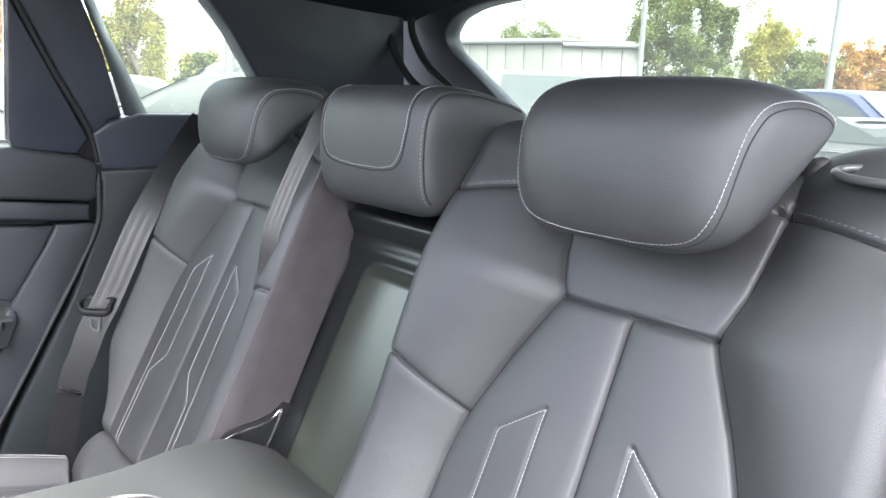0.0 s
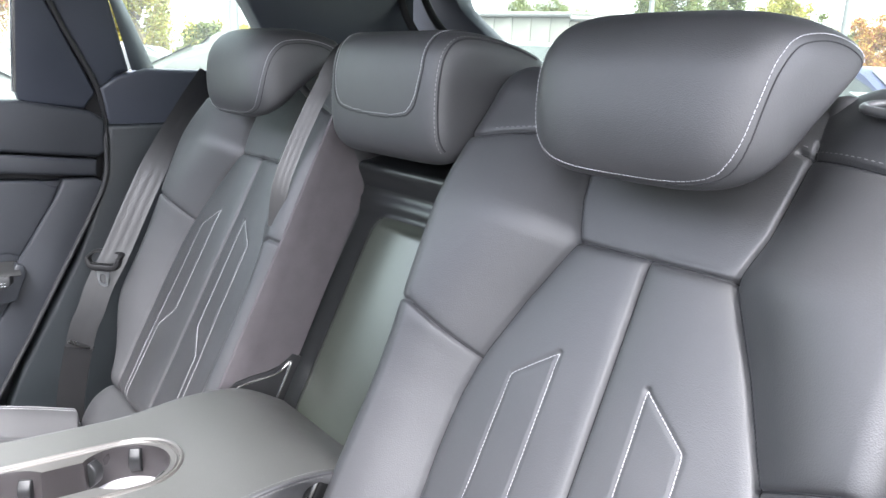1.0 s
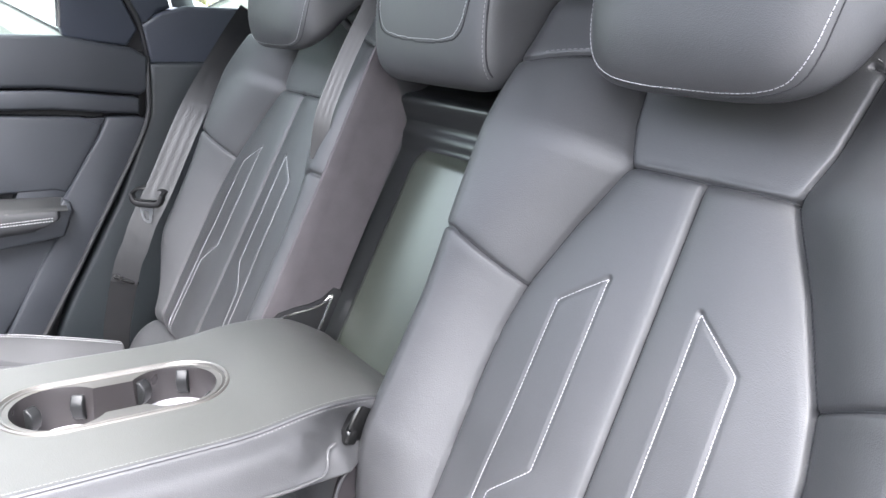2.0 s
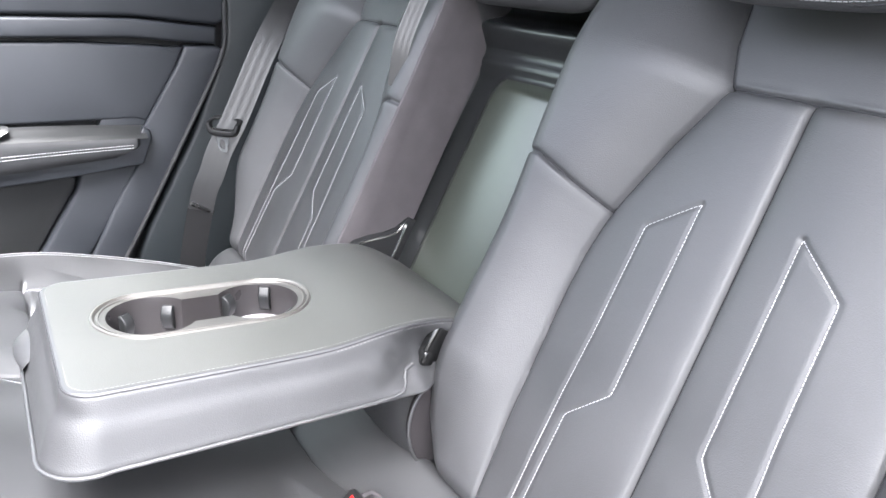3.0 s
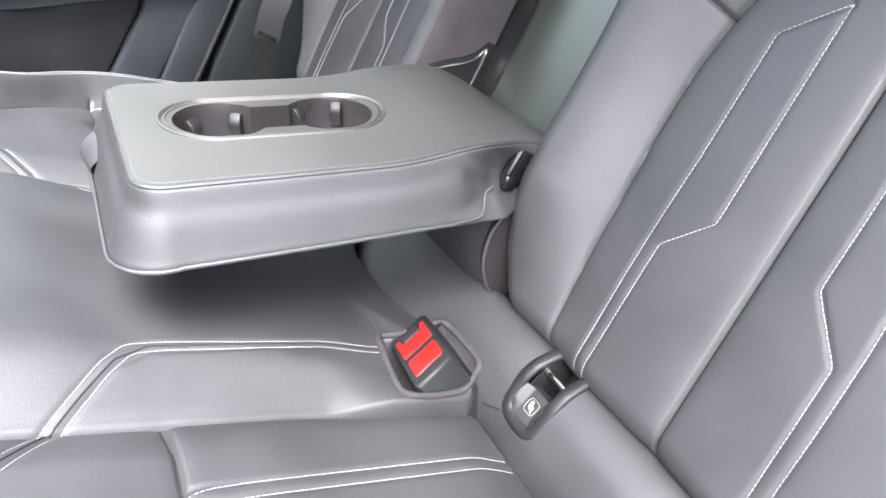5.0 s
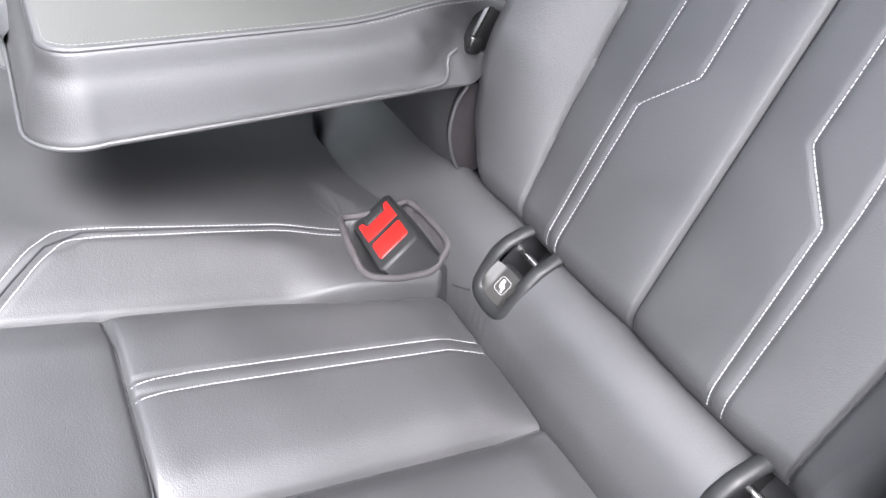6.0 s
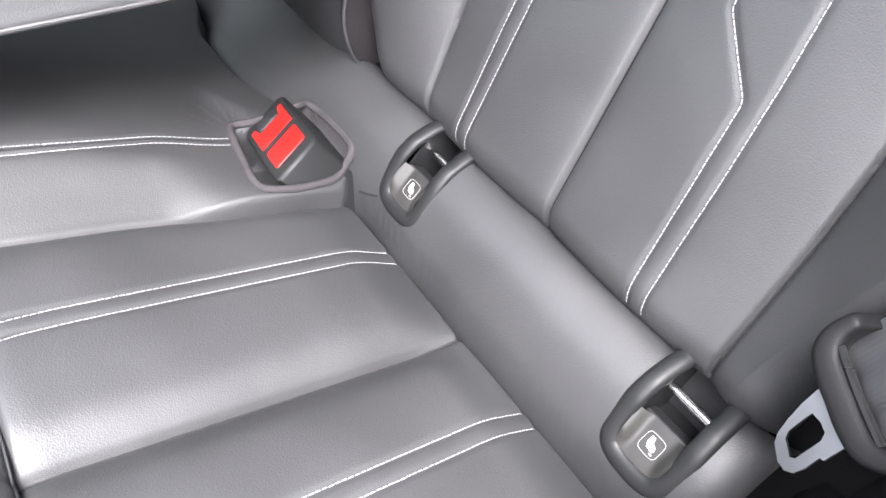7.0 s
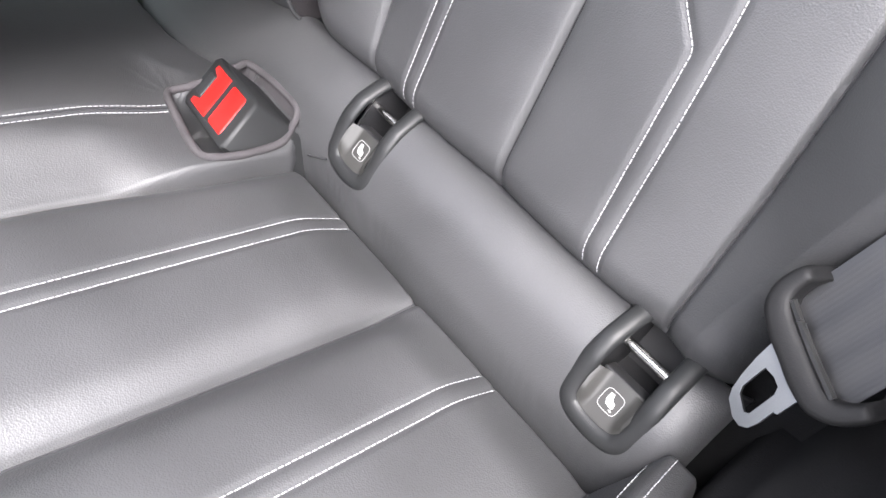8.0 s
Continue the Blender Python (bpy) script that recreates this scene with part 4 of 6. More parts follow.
FOLDS = ([(-0.022, 0.767), (-0.034, 0.777), (-0.047, 0.790)], [(-0.022, 0.767), (-0.040, 0.766), (-0.060, 0.768)])
per, nor = perimeter()
rows_ = []
for (x, y), (nx, ny) in zip(per, nor):
    zt, zb = float(arm_top(y)), float(arm_bottom(y))
    front = max(0.0, -ny)
    pinch = 0.018 * math.exp(-((y + 0.007) / 0.026) ** 2) * abs(nx)
    neck = 0.016 * float(smooth(-0.012, 0.02, y)) * abs(nx)
    wall = curve([(-0.0035, zt + 0.0004), (-0.0012, zt + 0.0001), (0.0000, zt - 0.0012), (0.0008, zt - 0.0026), (0.0018, zt - 0.0044), (0.0030, zt - 0.0085), (0.0056, zt - 0.018), (0.0102 + 0.003 * front, (zt + zb) / 2 + 0.002), (0.0158 + 0.005 * front, zb + 0.013), (0.0178 + 0.006 * front, zb + 0.006), (0.0172 + 0.005 * front, zb), (0.004, zb - 0.001)], 44)
    row = []
    for o, z in wall:
        k = (zt - z) / (zt - zb)
        d = o - pinch * max(0.0, math.sin(math.pi * min(max(k, 0), 1))) - neck * smooth(0.1, 0.5, k)
        d *= 1 + 0.10 * abs(2 * nx * ny) * float(smooth(0.2, 0.8, k))
        d += 0.0012 * math.sin((y * 0.9 + z * 1.2) * 260) * math.exp(-((y + 0.035) / 0.03) ** 2) * math.sin(math.pi * min(max(k, 0), 1)) * abs(nx)
        crease = min(float(polydist(y, z, line)) for line in FOLDS)
        d -= 0.0052 * math.exp(-(crease / 0.0058) ** 2) * max(nx, 0.0) * float(smooth(-0.068, -0.035, y))
        row.append((ARM_X + x + nx * d, y + ny * d, z))
    rows_.append(row)
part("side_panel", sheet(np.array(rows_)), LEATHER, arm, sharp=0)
# top panel, with an opening for the cup holder
CUP_Y, CUP_X = -0.184, 0.020


def cup_dist(x, y):
    """Distance from the line that joins the two cups' middles."""
    return polydist(x, y, [(CUP_X, CUP_Y - 0.0555), (CUP_X, CUP_Y + 0.0555)])


ys = np.concatenate([FRONT + 0.0035 + 0.0265 * (1 - np.cos(np.linspace(0, math.pi / 2, 16))), np.linspace(FRONT + 0.030, 0.10, 170)[1:]])
grid = []
for y in ys:
    c = max(0.0, FRONT + CORNER - y)
    r = CORNER - 0.0035
    h = HALF - 0.0035 - r + math.sqrt(max(0.0, r * r - c * c))
    xs_ = np.linspace(-h, h, 96)
    grid.append(np.stack([ARM_X + xs_, np.full(96, y), float(arm_top(y)) + 0.0004 + 0.0012 * (1 - (xs_ / h) ** 2)], 1))
pts, faces = sheet(np.array(grid))
cen = pts[faces].mean(1)
ff = faces[cup_dist(cen[:, 0], cen[:, 1]) > 0.0482]
used, inv = np.unique(ff, return_inverse=True)
# paler leather than the sides: the light from above is in its colour
part("top_panel", (pts[used], inv.reshape(-1, 4)), LEATHER_TOP_LIT, arm, sharp=0)
und = np.array([[(ARM_X + a, y, float(arm_bottom(y)) - 0.002) for a in (-0.122, 0.122)] for y in np.linspace(FRONT - 0.004, 0.10, 30)])
part("underside", sheet(und), LEATHER, arm)
seam, _ = perimeter(0.0050)
part("stitching", stitches(np.array([(ARM_X + x, y, float(arm_top(y)) + 0.0010) for x, y in seam]), (0, 0, 1), 0.0040, 0.003, 0.00022), THREAD_GREY, arm, "pale grey stitched seam")
pipe = []
for (x, y), (nx, ny) in zip(per, nor):
    if y > (-0.062 if nx > 0 else -0.02):
        continue
    d = (0.0200 + 0.006 * max(0.0, -ny)) * (1 + 0.10 * abs(2 * nx * ny)) - 0.012 * float(smooth(-0.06, -0.02, y)) * abs(nx)
    pipe.append((ARM_X + x + nx * d, y + ny * d, float(arm_bottom(y)) + 0.004 + 0.012 * float(smooth(-0.05, -0.02, y))))
# on the near side the piping curls up into the hinge's crease
near_rows = np.array(rows_[:110])
for y, z in curve([(-0.052, 0.7545), (-0.042, 0.7545), (-0.034, 0.7565), (-0.0285, 0.7605), (-0.0260, 0.7655), (-0.0215, 0.7705), (-0.014, 0.7735)], 24):
    row = near_rows[np.argmin(np.abs(near_rows[:, 0, 1] - y))][4:-4]
    pipe.insert(0, (float(np.interp(-z, -row[:, 2], row[:, 0])) + 0.0012, y, z))
part("piping", tube(pipe, 0.0019, 8), LEATHER, arm)
hinge_seam = np.array([(ARM_X + HALF + 0.0012, y, float(arm_top(y)) - 0.0034) for y in np.linspace(-0.10, 0.02, 60)])
part("stitching", stitches(hinge_seam, (0.85, 0, 0.5), 0.0040, 0.003, 0.00022), THREAD_GREY, arm, "pale grey stitched seam")
tab = curve([(-0.326, 0.795), (-0.342, 0.792), (-0.356, 0.782), (-0.357, 0.774), (-0.346, 0.760), (-0.338, 0.752)], 16)
tab_grid = np.array([[(ARM_X + u, y + 0.006 * abs(u + 0.075) ** 2 / 0.0012, z - 0.004 * (u + 0.075) ** 2 / 0.0012) for y, z in tab] for u in np.linspace(-0.110, -0.040, 14)])
part("pull_tab", sheet(tab_grid), LEATHER, arm, "dark leather pull tab", sharp=0)
groove_line = [(ARM_X + x + nx * 0.0004, y + ny * 0.0004, float(arm_top(y)) - 0.0016) for (x, y), (nx, ny) in zip(per, nor)]
part("seam", tube(groove_line, 0.0006, 6), SEAM, arm)


def stadium(r, n=64):
    out = []
    for i in range(n):
        a = 2 * math.pi * i / n
        out.append((CUP_X + r * math.cos(a), CUP_Y + (0.0555 if math.sin(a) >= 0 else -0.0555) + r * math.sin(a)))
    return out


def two_cups(r, n=40):
    """The outline of two round cups that run into one another through a narrow gap."""
    gap, off = 0.027, 0.0515
    a0 = math.asin(min(1.0, gap / r))
    out = []
    for sgn in (1, -1):
        for a in np.linspace(math.pi / 2 * sgn - math.pi + a0, math.pi / 2 * sgn + math.pi - a0, n):
            out.append((CUP_X + r * math.cos(a), CUP_Y + sgn * off + r * math.sin(a)))
    return out


rings = [(0.0525, 0.0010), (0.0518, 0.0030), (0.0502, 0.0036), (0.0486, 0.0026), (0.0480, 0.0008), (0.0468, 0.0008), (0.0462, 0.0022), (0.0448, 0.0024), (0.0440, 0.0010)]
g = np.array([[(x, y, float(arm_top(y)) + h) for x, y in stadium(r)] for r, h in rings])
cups = part("cup_holder", sheet(np.concatenate([g, g[:, :1]], 1)), SATIN, arm, "satin metal cup holder rim")
outer_ring = [(x, y) for x, y in stadium(0.0442, 160)]
hole = two_cups(0.0428, 60)
bm = bmesh.new()
vo = [bm.verts.new((x, y, float(arm_top(y)) + 0.0012)) for x, y in outer_ring]
vi = [bm.verts.new((x, y, float(arm_top(y)) + 0.0006)) for x, y in hole]
edges = [bm.edges.new((vo[i], vo[(i + 1) % len(vo)])) for i in range(len(vo))] + [bm.edges.new((vi[i], vi[(i + 1) % len(vi)])) for i in range(len(vi))]
bmesh.ops.triangle_fill(bm, edges=edges, use_beauty=True)
part("cup_plate", bm, SATIN, cups, "satin metal cup surround", sharp=60)
levels = [(0.0428, 0.0006), (0.0423, -0.0015), (0.0418, -0.02), (0.0404, -0.050), (0.0375, -0.054)]
g = np.array([[(x, y, float(arm_top(y)) * (1 if h > -0.01 else 0) + (0.818 if h <= -0.01 else 0) + h) for x, y in two_cups(r, 40)] for r, h in levels])
part("cup_wall", sheet(np.concatenate([g, g[:, :1]], 1)), CUPSKIN, cups, "grey-brown plastic cup walls", sharp=35)
for c in (-0.0515, 0.0515):
    disc = [[(CUP_X + r * math.cos(a), CUP_Y + c + r * math.sin(a), 0.775 + h) for a in np.linspace(0, 2 * math.pi, 49)] for r, h in ((0.042, 0.003), (0.036, 0.003), (0.034, 0.0), (0.0005, 0.0))]
    part("cup_floor", sheet(np.array(disc)), CUPFLOOR, cups, "pale cup floor mat")
    for a in (42, 150, 215, 322):
        q = radians(a)
        inward, along = np.array((-math.cos(q), -math.sin(q), 0)), np.array((-math.sin(q), math.cos(q), 0))
        root = np.array((CUP_X, CUP_Y + c, 0)) - 0.0425 * inward
        wedge = [tuple(root + inward * u - along * 0.006 + np.array((0, 0, z))) for u, z in ((0.0, 0.811), (0.004, 0.812), (0.0095, 0.807), (0.0115, 0.801), (0.0085, 0.790), (0.0025, 0.784), (0.0, 0.783))]
        part("spring_clip", slab(wedge, tuple(along * 0.012), 0.0022, 3), PLASTIC, cups, "black rubber-tipped spring clip")
part("divider", rounded(0.052, 0.034, 0.016, 0.003, (CUP_X, CUP_Y, 0.777)), CUPSKIN, cups)
part("hinge_latch", rounded(0.014, 0.026, 0.046, 0.007, (ARM_X + 0.113, 0.016, 0.789), Matrix.Rotation(-0.5, 3, "X"), 4), LATCH, arm, "glossy black hinge latch")
part("latch_lever", rounded(0.016, 0.016, 0.018, 0.005, (ARM_X + 0.114, 0.004, 0.774), Matrix.Rotation(-0.3, 3, "X"), 4), LATCH, arm, "glossy black lever")

# ---- padded block under the armrest, with its felt end ----
block = thing("centre_backrest_base", (MID, 0.0, 0.68), "dark leather base of the middle backrest under the armrest", "seat base")
us = np.linspace(-0.132, 0.138, 60)
prof = curve([(0.03, 0.62), (0.000, 0.630), (-0.010, 0.655), (-0.014, 0.690), (-0.008, 0.722), (0.012, 0.745), (0.06, 0.76)], 40)
g = np.array([[(u, y + 0.010 * abs(u / 0.14) ** 6, z) for y, z in prof] for u in us])
part("pad", sheet(g), LEATHER, block, sharp=0)
cres = [(0.009, 0.637), (-0.004, 0.650), (-0.012, 0.672), (-0.014, 0.695), (-0.008, 0.720), (0.002, 0.735), (0.03, 0.735), (0.03, 0.640)]
part("felt_end", slab([(0.137, y, z) for y, z in curve(cres[:6], 24)] + [(0.137, y, z) for y, z in cres[6:]], (0.008, 0, 0), 0.002), FELT_SHADED, block, "grey-brown felt end")
part("piping", tube([(0.146, y - 0.001, z) for y, z in curve(cres[:6], 30)], 0.0018, 8), LEATHER, block)


# ---- seat belts ----
def guide_and_tongue(belt, at, along, across, size=1.0, tilt=0.0):
    """The black grip on the webbing, with its steel tongue."""
    along, across = Vector(along).normalized(), Vector(across).normalized()
    along = (along - across * along.dot(across)).normalized()
    nn = across.cross(along).normalized()
    across, along = across * size, along * size
    tilt_a, tilt_b = across * math.cos(tilt) - along * math.sin(tilt), across * math.sin(tilt) + along * math.cos(tilt)
    at = Vector(at)
    half = [(0.0, -0.0165), (0.012, -0.0165), (0.024, -0.0140), (0.0315, -0.0065), (0.0345, 0.003), (0.0345, 0.012), (0.0320, 0.020), (0.022, 0.024), (0.0, 0.025)]
    hole = [(0.0, -0.0030), (0.010, -0.0030), (0.0185, -0.0022), (0.0232, 0.001), (0.0255, 0.006), (0.0262, 0.011), (0.0255, 0.0145), (0.019, 0.017), (0.0, 0.018)]
    loops = []
    for line in (half, hole):
        line = line + [(-x, y) for x, y in line[-2:0:-1]]
        loops.append([np.array(at + tilt_a * float(x) + tilt_b * float(y) - nn * 0.026 * float(smooth(0.008, 0.022, y))) for x, y in curve(line, 72, closed=True)])
    part("grip", moulded_ring(loops[0], loops[1], nn, 0.0085, power=3.6), GRIP, belt, "black plastic belt grip")
    lip = [at + tilt_a * x + tilt_b * y + nn * 0.0055 for x, y in ((-0.022, -0.0015), (0.0, -0.0022), (0.022, -0.0015))]
    part("grip_lip", tube(curve(lip, 12), 0.0022, 8), PLASTIC_SATIN, belt)
    out = [(-0.0125, -0.008), (-0.0122, -0.0150), (-0.0108, -0.0239), (-0.0085, -0.033), (-0.0058, -0.0405), (-0.0030, -0.0445), (0.0045, -0.0482), (0.0090, -0.0480), (0.0118, -0.0455), (0.0126, -0.040), (0.0120, -0.0318), (0.0138, -0.0311), (0.0136, -0.0205), (0.0125, -0.008)]
    inn = [(-0.0050, -0.0228), (-0.0050, -0.0260), (-0.0040, -0.0360), (-0.0020, -0.0392), (0.0055, -0.0425), (0.0072, -0.0410), (0.0064, -0.0270), (0.0045, -0.0235), (0.0, -0.0222)]
    part("tongue", plate_with_hole([at + across * x + along * y for x, y in out], [at + across * x + along * y for x, y in inn], tuple(nn * 0.0026)), STEEL, belt, "bare steel tongue", sharp=30)


far_belt = thing("seat_belt", (-0.6, 0.0, 0.85), "grey-black webbing belt with grip and steel tongue, hanging over the seat", "seat belt", "seat belts")
path = curve([(-0.655, 0.245, 1.190), (-0.630, 0.190, 1.128), (-0.605, 0.110, 1.02), (-0.600, 0.038, 0.88), (-0.600, 0.006, 0.822), (-0.600, -0.012, 0.778), (-0.602, -0.030, 0.735), (-0.604, -0.056, 0.62), (-0.604, -0.060, 0.55)], 120)
belt_part("webbing", path, (0.32, 0.83, -0.44), 0.045, WEB, far_belt)
# black strip added over the lower webbing, which looks darker there
sleeve = path[path[:, 2] < 0.712] + np.array((0.0022, -0.001, 0.0006))
part("sleeve", ribbon(sleeve, (0.32, 0.83, -0.44), 0.045, 0.0026), BLACK, far_belt, "black belt sleeve", sharp=50)
part("stop_band", rounded(0.008, 0.046, 0.007, 0.002, (-0.6, -0.0335, 0.716), Matrix.Rotation(-0.5, 3, "X")), PLASTIC_SATIN, far_belt)
guide_and_tongue(far_belt, (-0.596, 0.013, 0.862), (0.05, 0.30, 0.95), (0.6, 0.78, -0.05), 0.88)

centre_belt = thing("centre_seat_belt", (-0.15, 0.2, 1.1), "grey-black webbing belt running over the backrest shoulder", "seat belt", "seat belts")
path, side = [], []
for x, v, w in ((-0.141, 0.660, 0.030), (-0.143, 0.62, 0.064), (-0.145, 0.56, 0.069), (-0.147, 0.52, 0.070), (-0.149, 0.47, 0.069), (-0.151, 0.42, 0.064), (-0.153, 0.37, 0.046)):
    q = B0 + v * BV + w * BN
    path.append((x, q[1], q[2]))
    side.append(np.array((0.50, 0, 0)) - 0.85 * BN)
belt_part("webbing", curve(path, 60), curve(side, 60), 0.022, WEB, centre_belt)

near_belt = thing("seat_belt", (0.62, 0.0, 0.75), "black webbing belt with plastic grip and steel tongue beside the cushion", "seat belt", "seat belts")
path = curve([(0.700, 0.26, 1.10), (0.672, 0.175, 0.985), (0.643, 0.088, 0.868), (0.622, 0.022, 0.780), (0.610, -0.010, 0.738), (0.6075, -0.0170, 0.7290)], 90)
belt_part("webbing", path, (0.966, -0.251, -0.054), 0.051, WEB, near_belt)
guide_and_tongue(near_belt, (0.609, -0.014, 0.742), (0.199, 0.596, 0.778), (0.966, -0.251, -0.054), 1.0, radians(17))


# ---- fittings on the near backrest's shoulder ----
bezel = thing("belt_guide_bezel", (0.56, 0.25, 1.2), "grey plastic bezel sunk into the backrest's shoulder", "bezel")
c = B0 + 0.603 * BV + 0.030 * BN
ring = []
for i in range(48):
    a = 2 * math.pi * i / 48
    ring.append(np.array((0.555, c[1], c[2])) + 0.046 * math.cos(a) * np.array((1, 0, 0)) + 0.022 * math.sin(a) * (BV * 0.6 - BN * 0.8))
part("ring", tube(ring, 0.0032, 10, closed=True, up=(0, -0.2, 1)), BEZEL, bezel)
bm = bmesh.new()
bm.faces.new([bm.verts.new(tuple(q - np.array((0, 0, 0.004)))) for q in ring])
part("well", bm, RUBBER, bezel)
button = thing("headrest_release_button", (0.455, 0.28, 1.2), "grey plastic headrest guide button on the backrest", "button")
c = np.array((0.480, 0.288, 1.196))
prof_b = [[tuple(c + np.array((r * math.cos(a), r * 0.8 * math.sin(a), h))) for a in np.linspace(0, 2 * math.pi, 33)] for r, h in ((0.0125, -0.012), (0.0125, 0.004), (0.0115, 0.009), (0.008, 0.012), (0.0005, 0.0135))]
part("cap", sheet(np.array(prof_b)), BEZEL, button, sharp=50)

# ---- car body ----
def side_point(y, z, out=0.0):
    """A point of the far side's leaning plane."""
    return (-0.75 - out + 0.25 * (z - 1.15), y, z)


shell = thing("pillar_trim", (-0.74, 0.3, 1.2), "dark grey plastic pillar trim round the quarter window", "pillar trim", kind="structure")
WIN = [(0.083, 1.395), (0.117, 1.311), (0.155, 1.197), (0.40, 1.200), (0.425, 1.215), (0.39, 1.276), (0.327, 1.362), (0.277, 1.415), (0.235, 1.47), (0.06, 1.46)]
part("c_pillar", slab([side_point(*q) for q in ((-0.060, 1.40), (0.008, 1.265), (0.063, 1.159), (0.078, 1.150), (0.098, 1.182), (0.122, 1.190), (0.086, 1.311), (0.052, 1.395), (0.03, 1.46), (-0.09, 1.46))], (-0.06, 0, 0), 0.010, 4), TRIM, shell)
edge_line = curve([(0.156, 1.192), (0.138, 1.250), (0.117, 1.311), (0.083, 1.395), (0.058, 1.46)], 24)
cham = np.array([[np.array(side_point(y - 0.034 * (1 - f) + 0.002 + f * float(np.interp(z, [1.19, 1.34], [0.025, 0.0])), z, 0.045 * f ** 1.6 - 0.001)) for f in np.linspace(0, 1, 9)] for y, z in edge_line])
part("pillar_edge", sheet(cham), TRIM, shell, sharp=0)
part("window_ledge", slab([side_point(*q, out=-0.01) for q in ((0.064, 1.158), (0.098, 1.182), (0.15, 1.196), (0.44, 1.196), (0.60, 1.20), (0.60, 0.90), (0.075, 0.90), (0.080, 1.087))], (-0.07, 0, 0), 0.008, 3), TRIM, shell)
part("d_pillar", slab([side_point(*q) for q in ((0.425, 1.197), (0.39, 1.276), (0.327, 1.362), (0.277, 1.415), (0.235, 1.47), (0.74, 1.47), (0.80, 1.195))], (-0.06, 0, 0), 0.008, 3), TRIM, shell)
part("lower_side", slab([(-0.739, *q) for q in ((0.075, 1.09), (0.068, 0.996), (0.0, 0.835), (-0.108, 0.638), (-0.16, 0.50), (0.60, 0.50), (0.60, 1.10))], (-0.05, 0, 0), 0.01, 3), SIDE_TRIM, shell)
window_1 = thing("window_1", (-0.74, 0.25, 1.3), "clear rear quarter window in the far pillar", "window", kind="structure")
pane = part("pane", slab([side_point(*q, out=0.035) for q in WIN], (-0.004, 0, 0), 0), GLASS, window_1)
pane.visible_shadow = False

# tailgate and rear window
gate = thing("tailgate_trim", (0, 0.8, 1.3), "dark tailgate frame round the rear window", "tailgate", kind="structure")


def gate_point(x, z, back=0.0):
    return (x, 0.88 - 0.35 * (z - 1.2) + back, z)


edge_l = curve([(-0.545, 1.435), (-0.590, 1.409), (-0.610, 1.384), (-0.600, 1.352), (-0.552, 1.312), (-0.48, 1.25), (-0.40, 1.18), (-0.34, 1.10)], 40)
part("frame_far", slab([gate_point(*q) for q in edge_l] + [gate_point(-0.9, 1.10), gate_point(-0.9, 1.50)], (0, 0.05, 0), 0.006, 3), TRIM, gate)
part("frame_near", slab([gate_point(-x, z) for x, z in edge_l] + [gate_point(0.9, 1.10), gate_point(0.9, 1.50)], (0, 0.05, 0), 0.006, 3), TRIM, gate)
part("lower_panel", slab([gate_point(-0.9, 1.10), gate_point(0.9, 1.10), gate_point(0.9, 0.4), gate_point(-0.9, 0.4)], (0, 0.05, 0), 0.004), TRIM, gate)
part("upper_rail", slab([gate_point(*q) for q in curve([(-0.60, 1.405), (-0.545, 1.430), (-0.42, 1.448), (0.0, 1.46), (0.42, 1.448), (0.545, 1.430), (0.60, 1.405)], 30)] + [gate_point(0.9, 1.56), gate_point(-0.9, 1.56)], (0, 0.05, 0), 0.004), TRIM, gate)
for arc in ([(-0.720, 0.70, 1.46), (-0.709, 0.72, 1.427), (-0.699, 0.72, 1.388), (-0.676, 0.72, 1.342), (-0.641, 0.72, 1.303), (-0.598, 0.72, 1.272), (-0.50, 0.72, 1.22)], [(-0.680, 0.75, 1.46), (-0.674, 0.76, 1.428), (-0.664, 0.76, 1.389), (-0.637, 0.76, 1.35), (-0.593, 0.76, 1.309), (-0.531, 0.76, 1.274), (-0.44, 0.76, 1.22)]):
    part("seal", tube(curve(arc, 40), 0.009, 10), RUBBER, gate)
window_2 = thing("window_2", (0, 0.85, 1.3), "clear rear window in the tailgate", "window", kind="structure")
pane = part("pane", slab([gate_point(x, z, 0.03) for x, z in ((-0.75, 1.05), (0.75, 1.05), (0.75, 1.52), (-0.75, 1.52))], (0, 0.004, 0), 0), GLASS, window_2)
pane.visible_shadow = False

# roof lining
xs = np.linspace(-0.70, 0.68, 40)
ysr = np.linspace(-0.30, 0.79, 60)
Yg, Xg = np.meshgrid(ysr, xs, indexing="ij")
Z = 1.49 - 0.05 * (Xg / 0.7) ** 4 - 0.02 * smooth(0.2, 0.8, Yg)
lining = part("ceiling", sheet(np.stack([Xg, Yg, Z], 2)), CLOTH, None, sharp=0)
tagged(lining, "dark cloth roof lining", "ceiling", kind="structure")
outer = part("roof_panel", sheet(np.stack([Xg * 1.02, Yg, Z + 0.03], 2)), TRIM, None, sharp=0)
tagged(outer, "dark roof panel above the lining", "roof", kind="structure")

rear_roof = part("roof_rear_panel", rounded(1.72, 0.52, 0.02, 0.006, (0, 0.80, 1.53)), TRIM, None)
tagged(rear_roof, "dark roof end above the tailgate", "roof", kind="structure")

# far door
door = thing("door_1", (-0.73, -0.4, 0.8), "dark grey far rear door with stitched armrest and map pocket", "car door", kind="structure")
DX = -0.735


def door_point(y, z, out=0.0):
    return (DX + out, y, z)


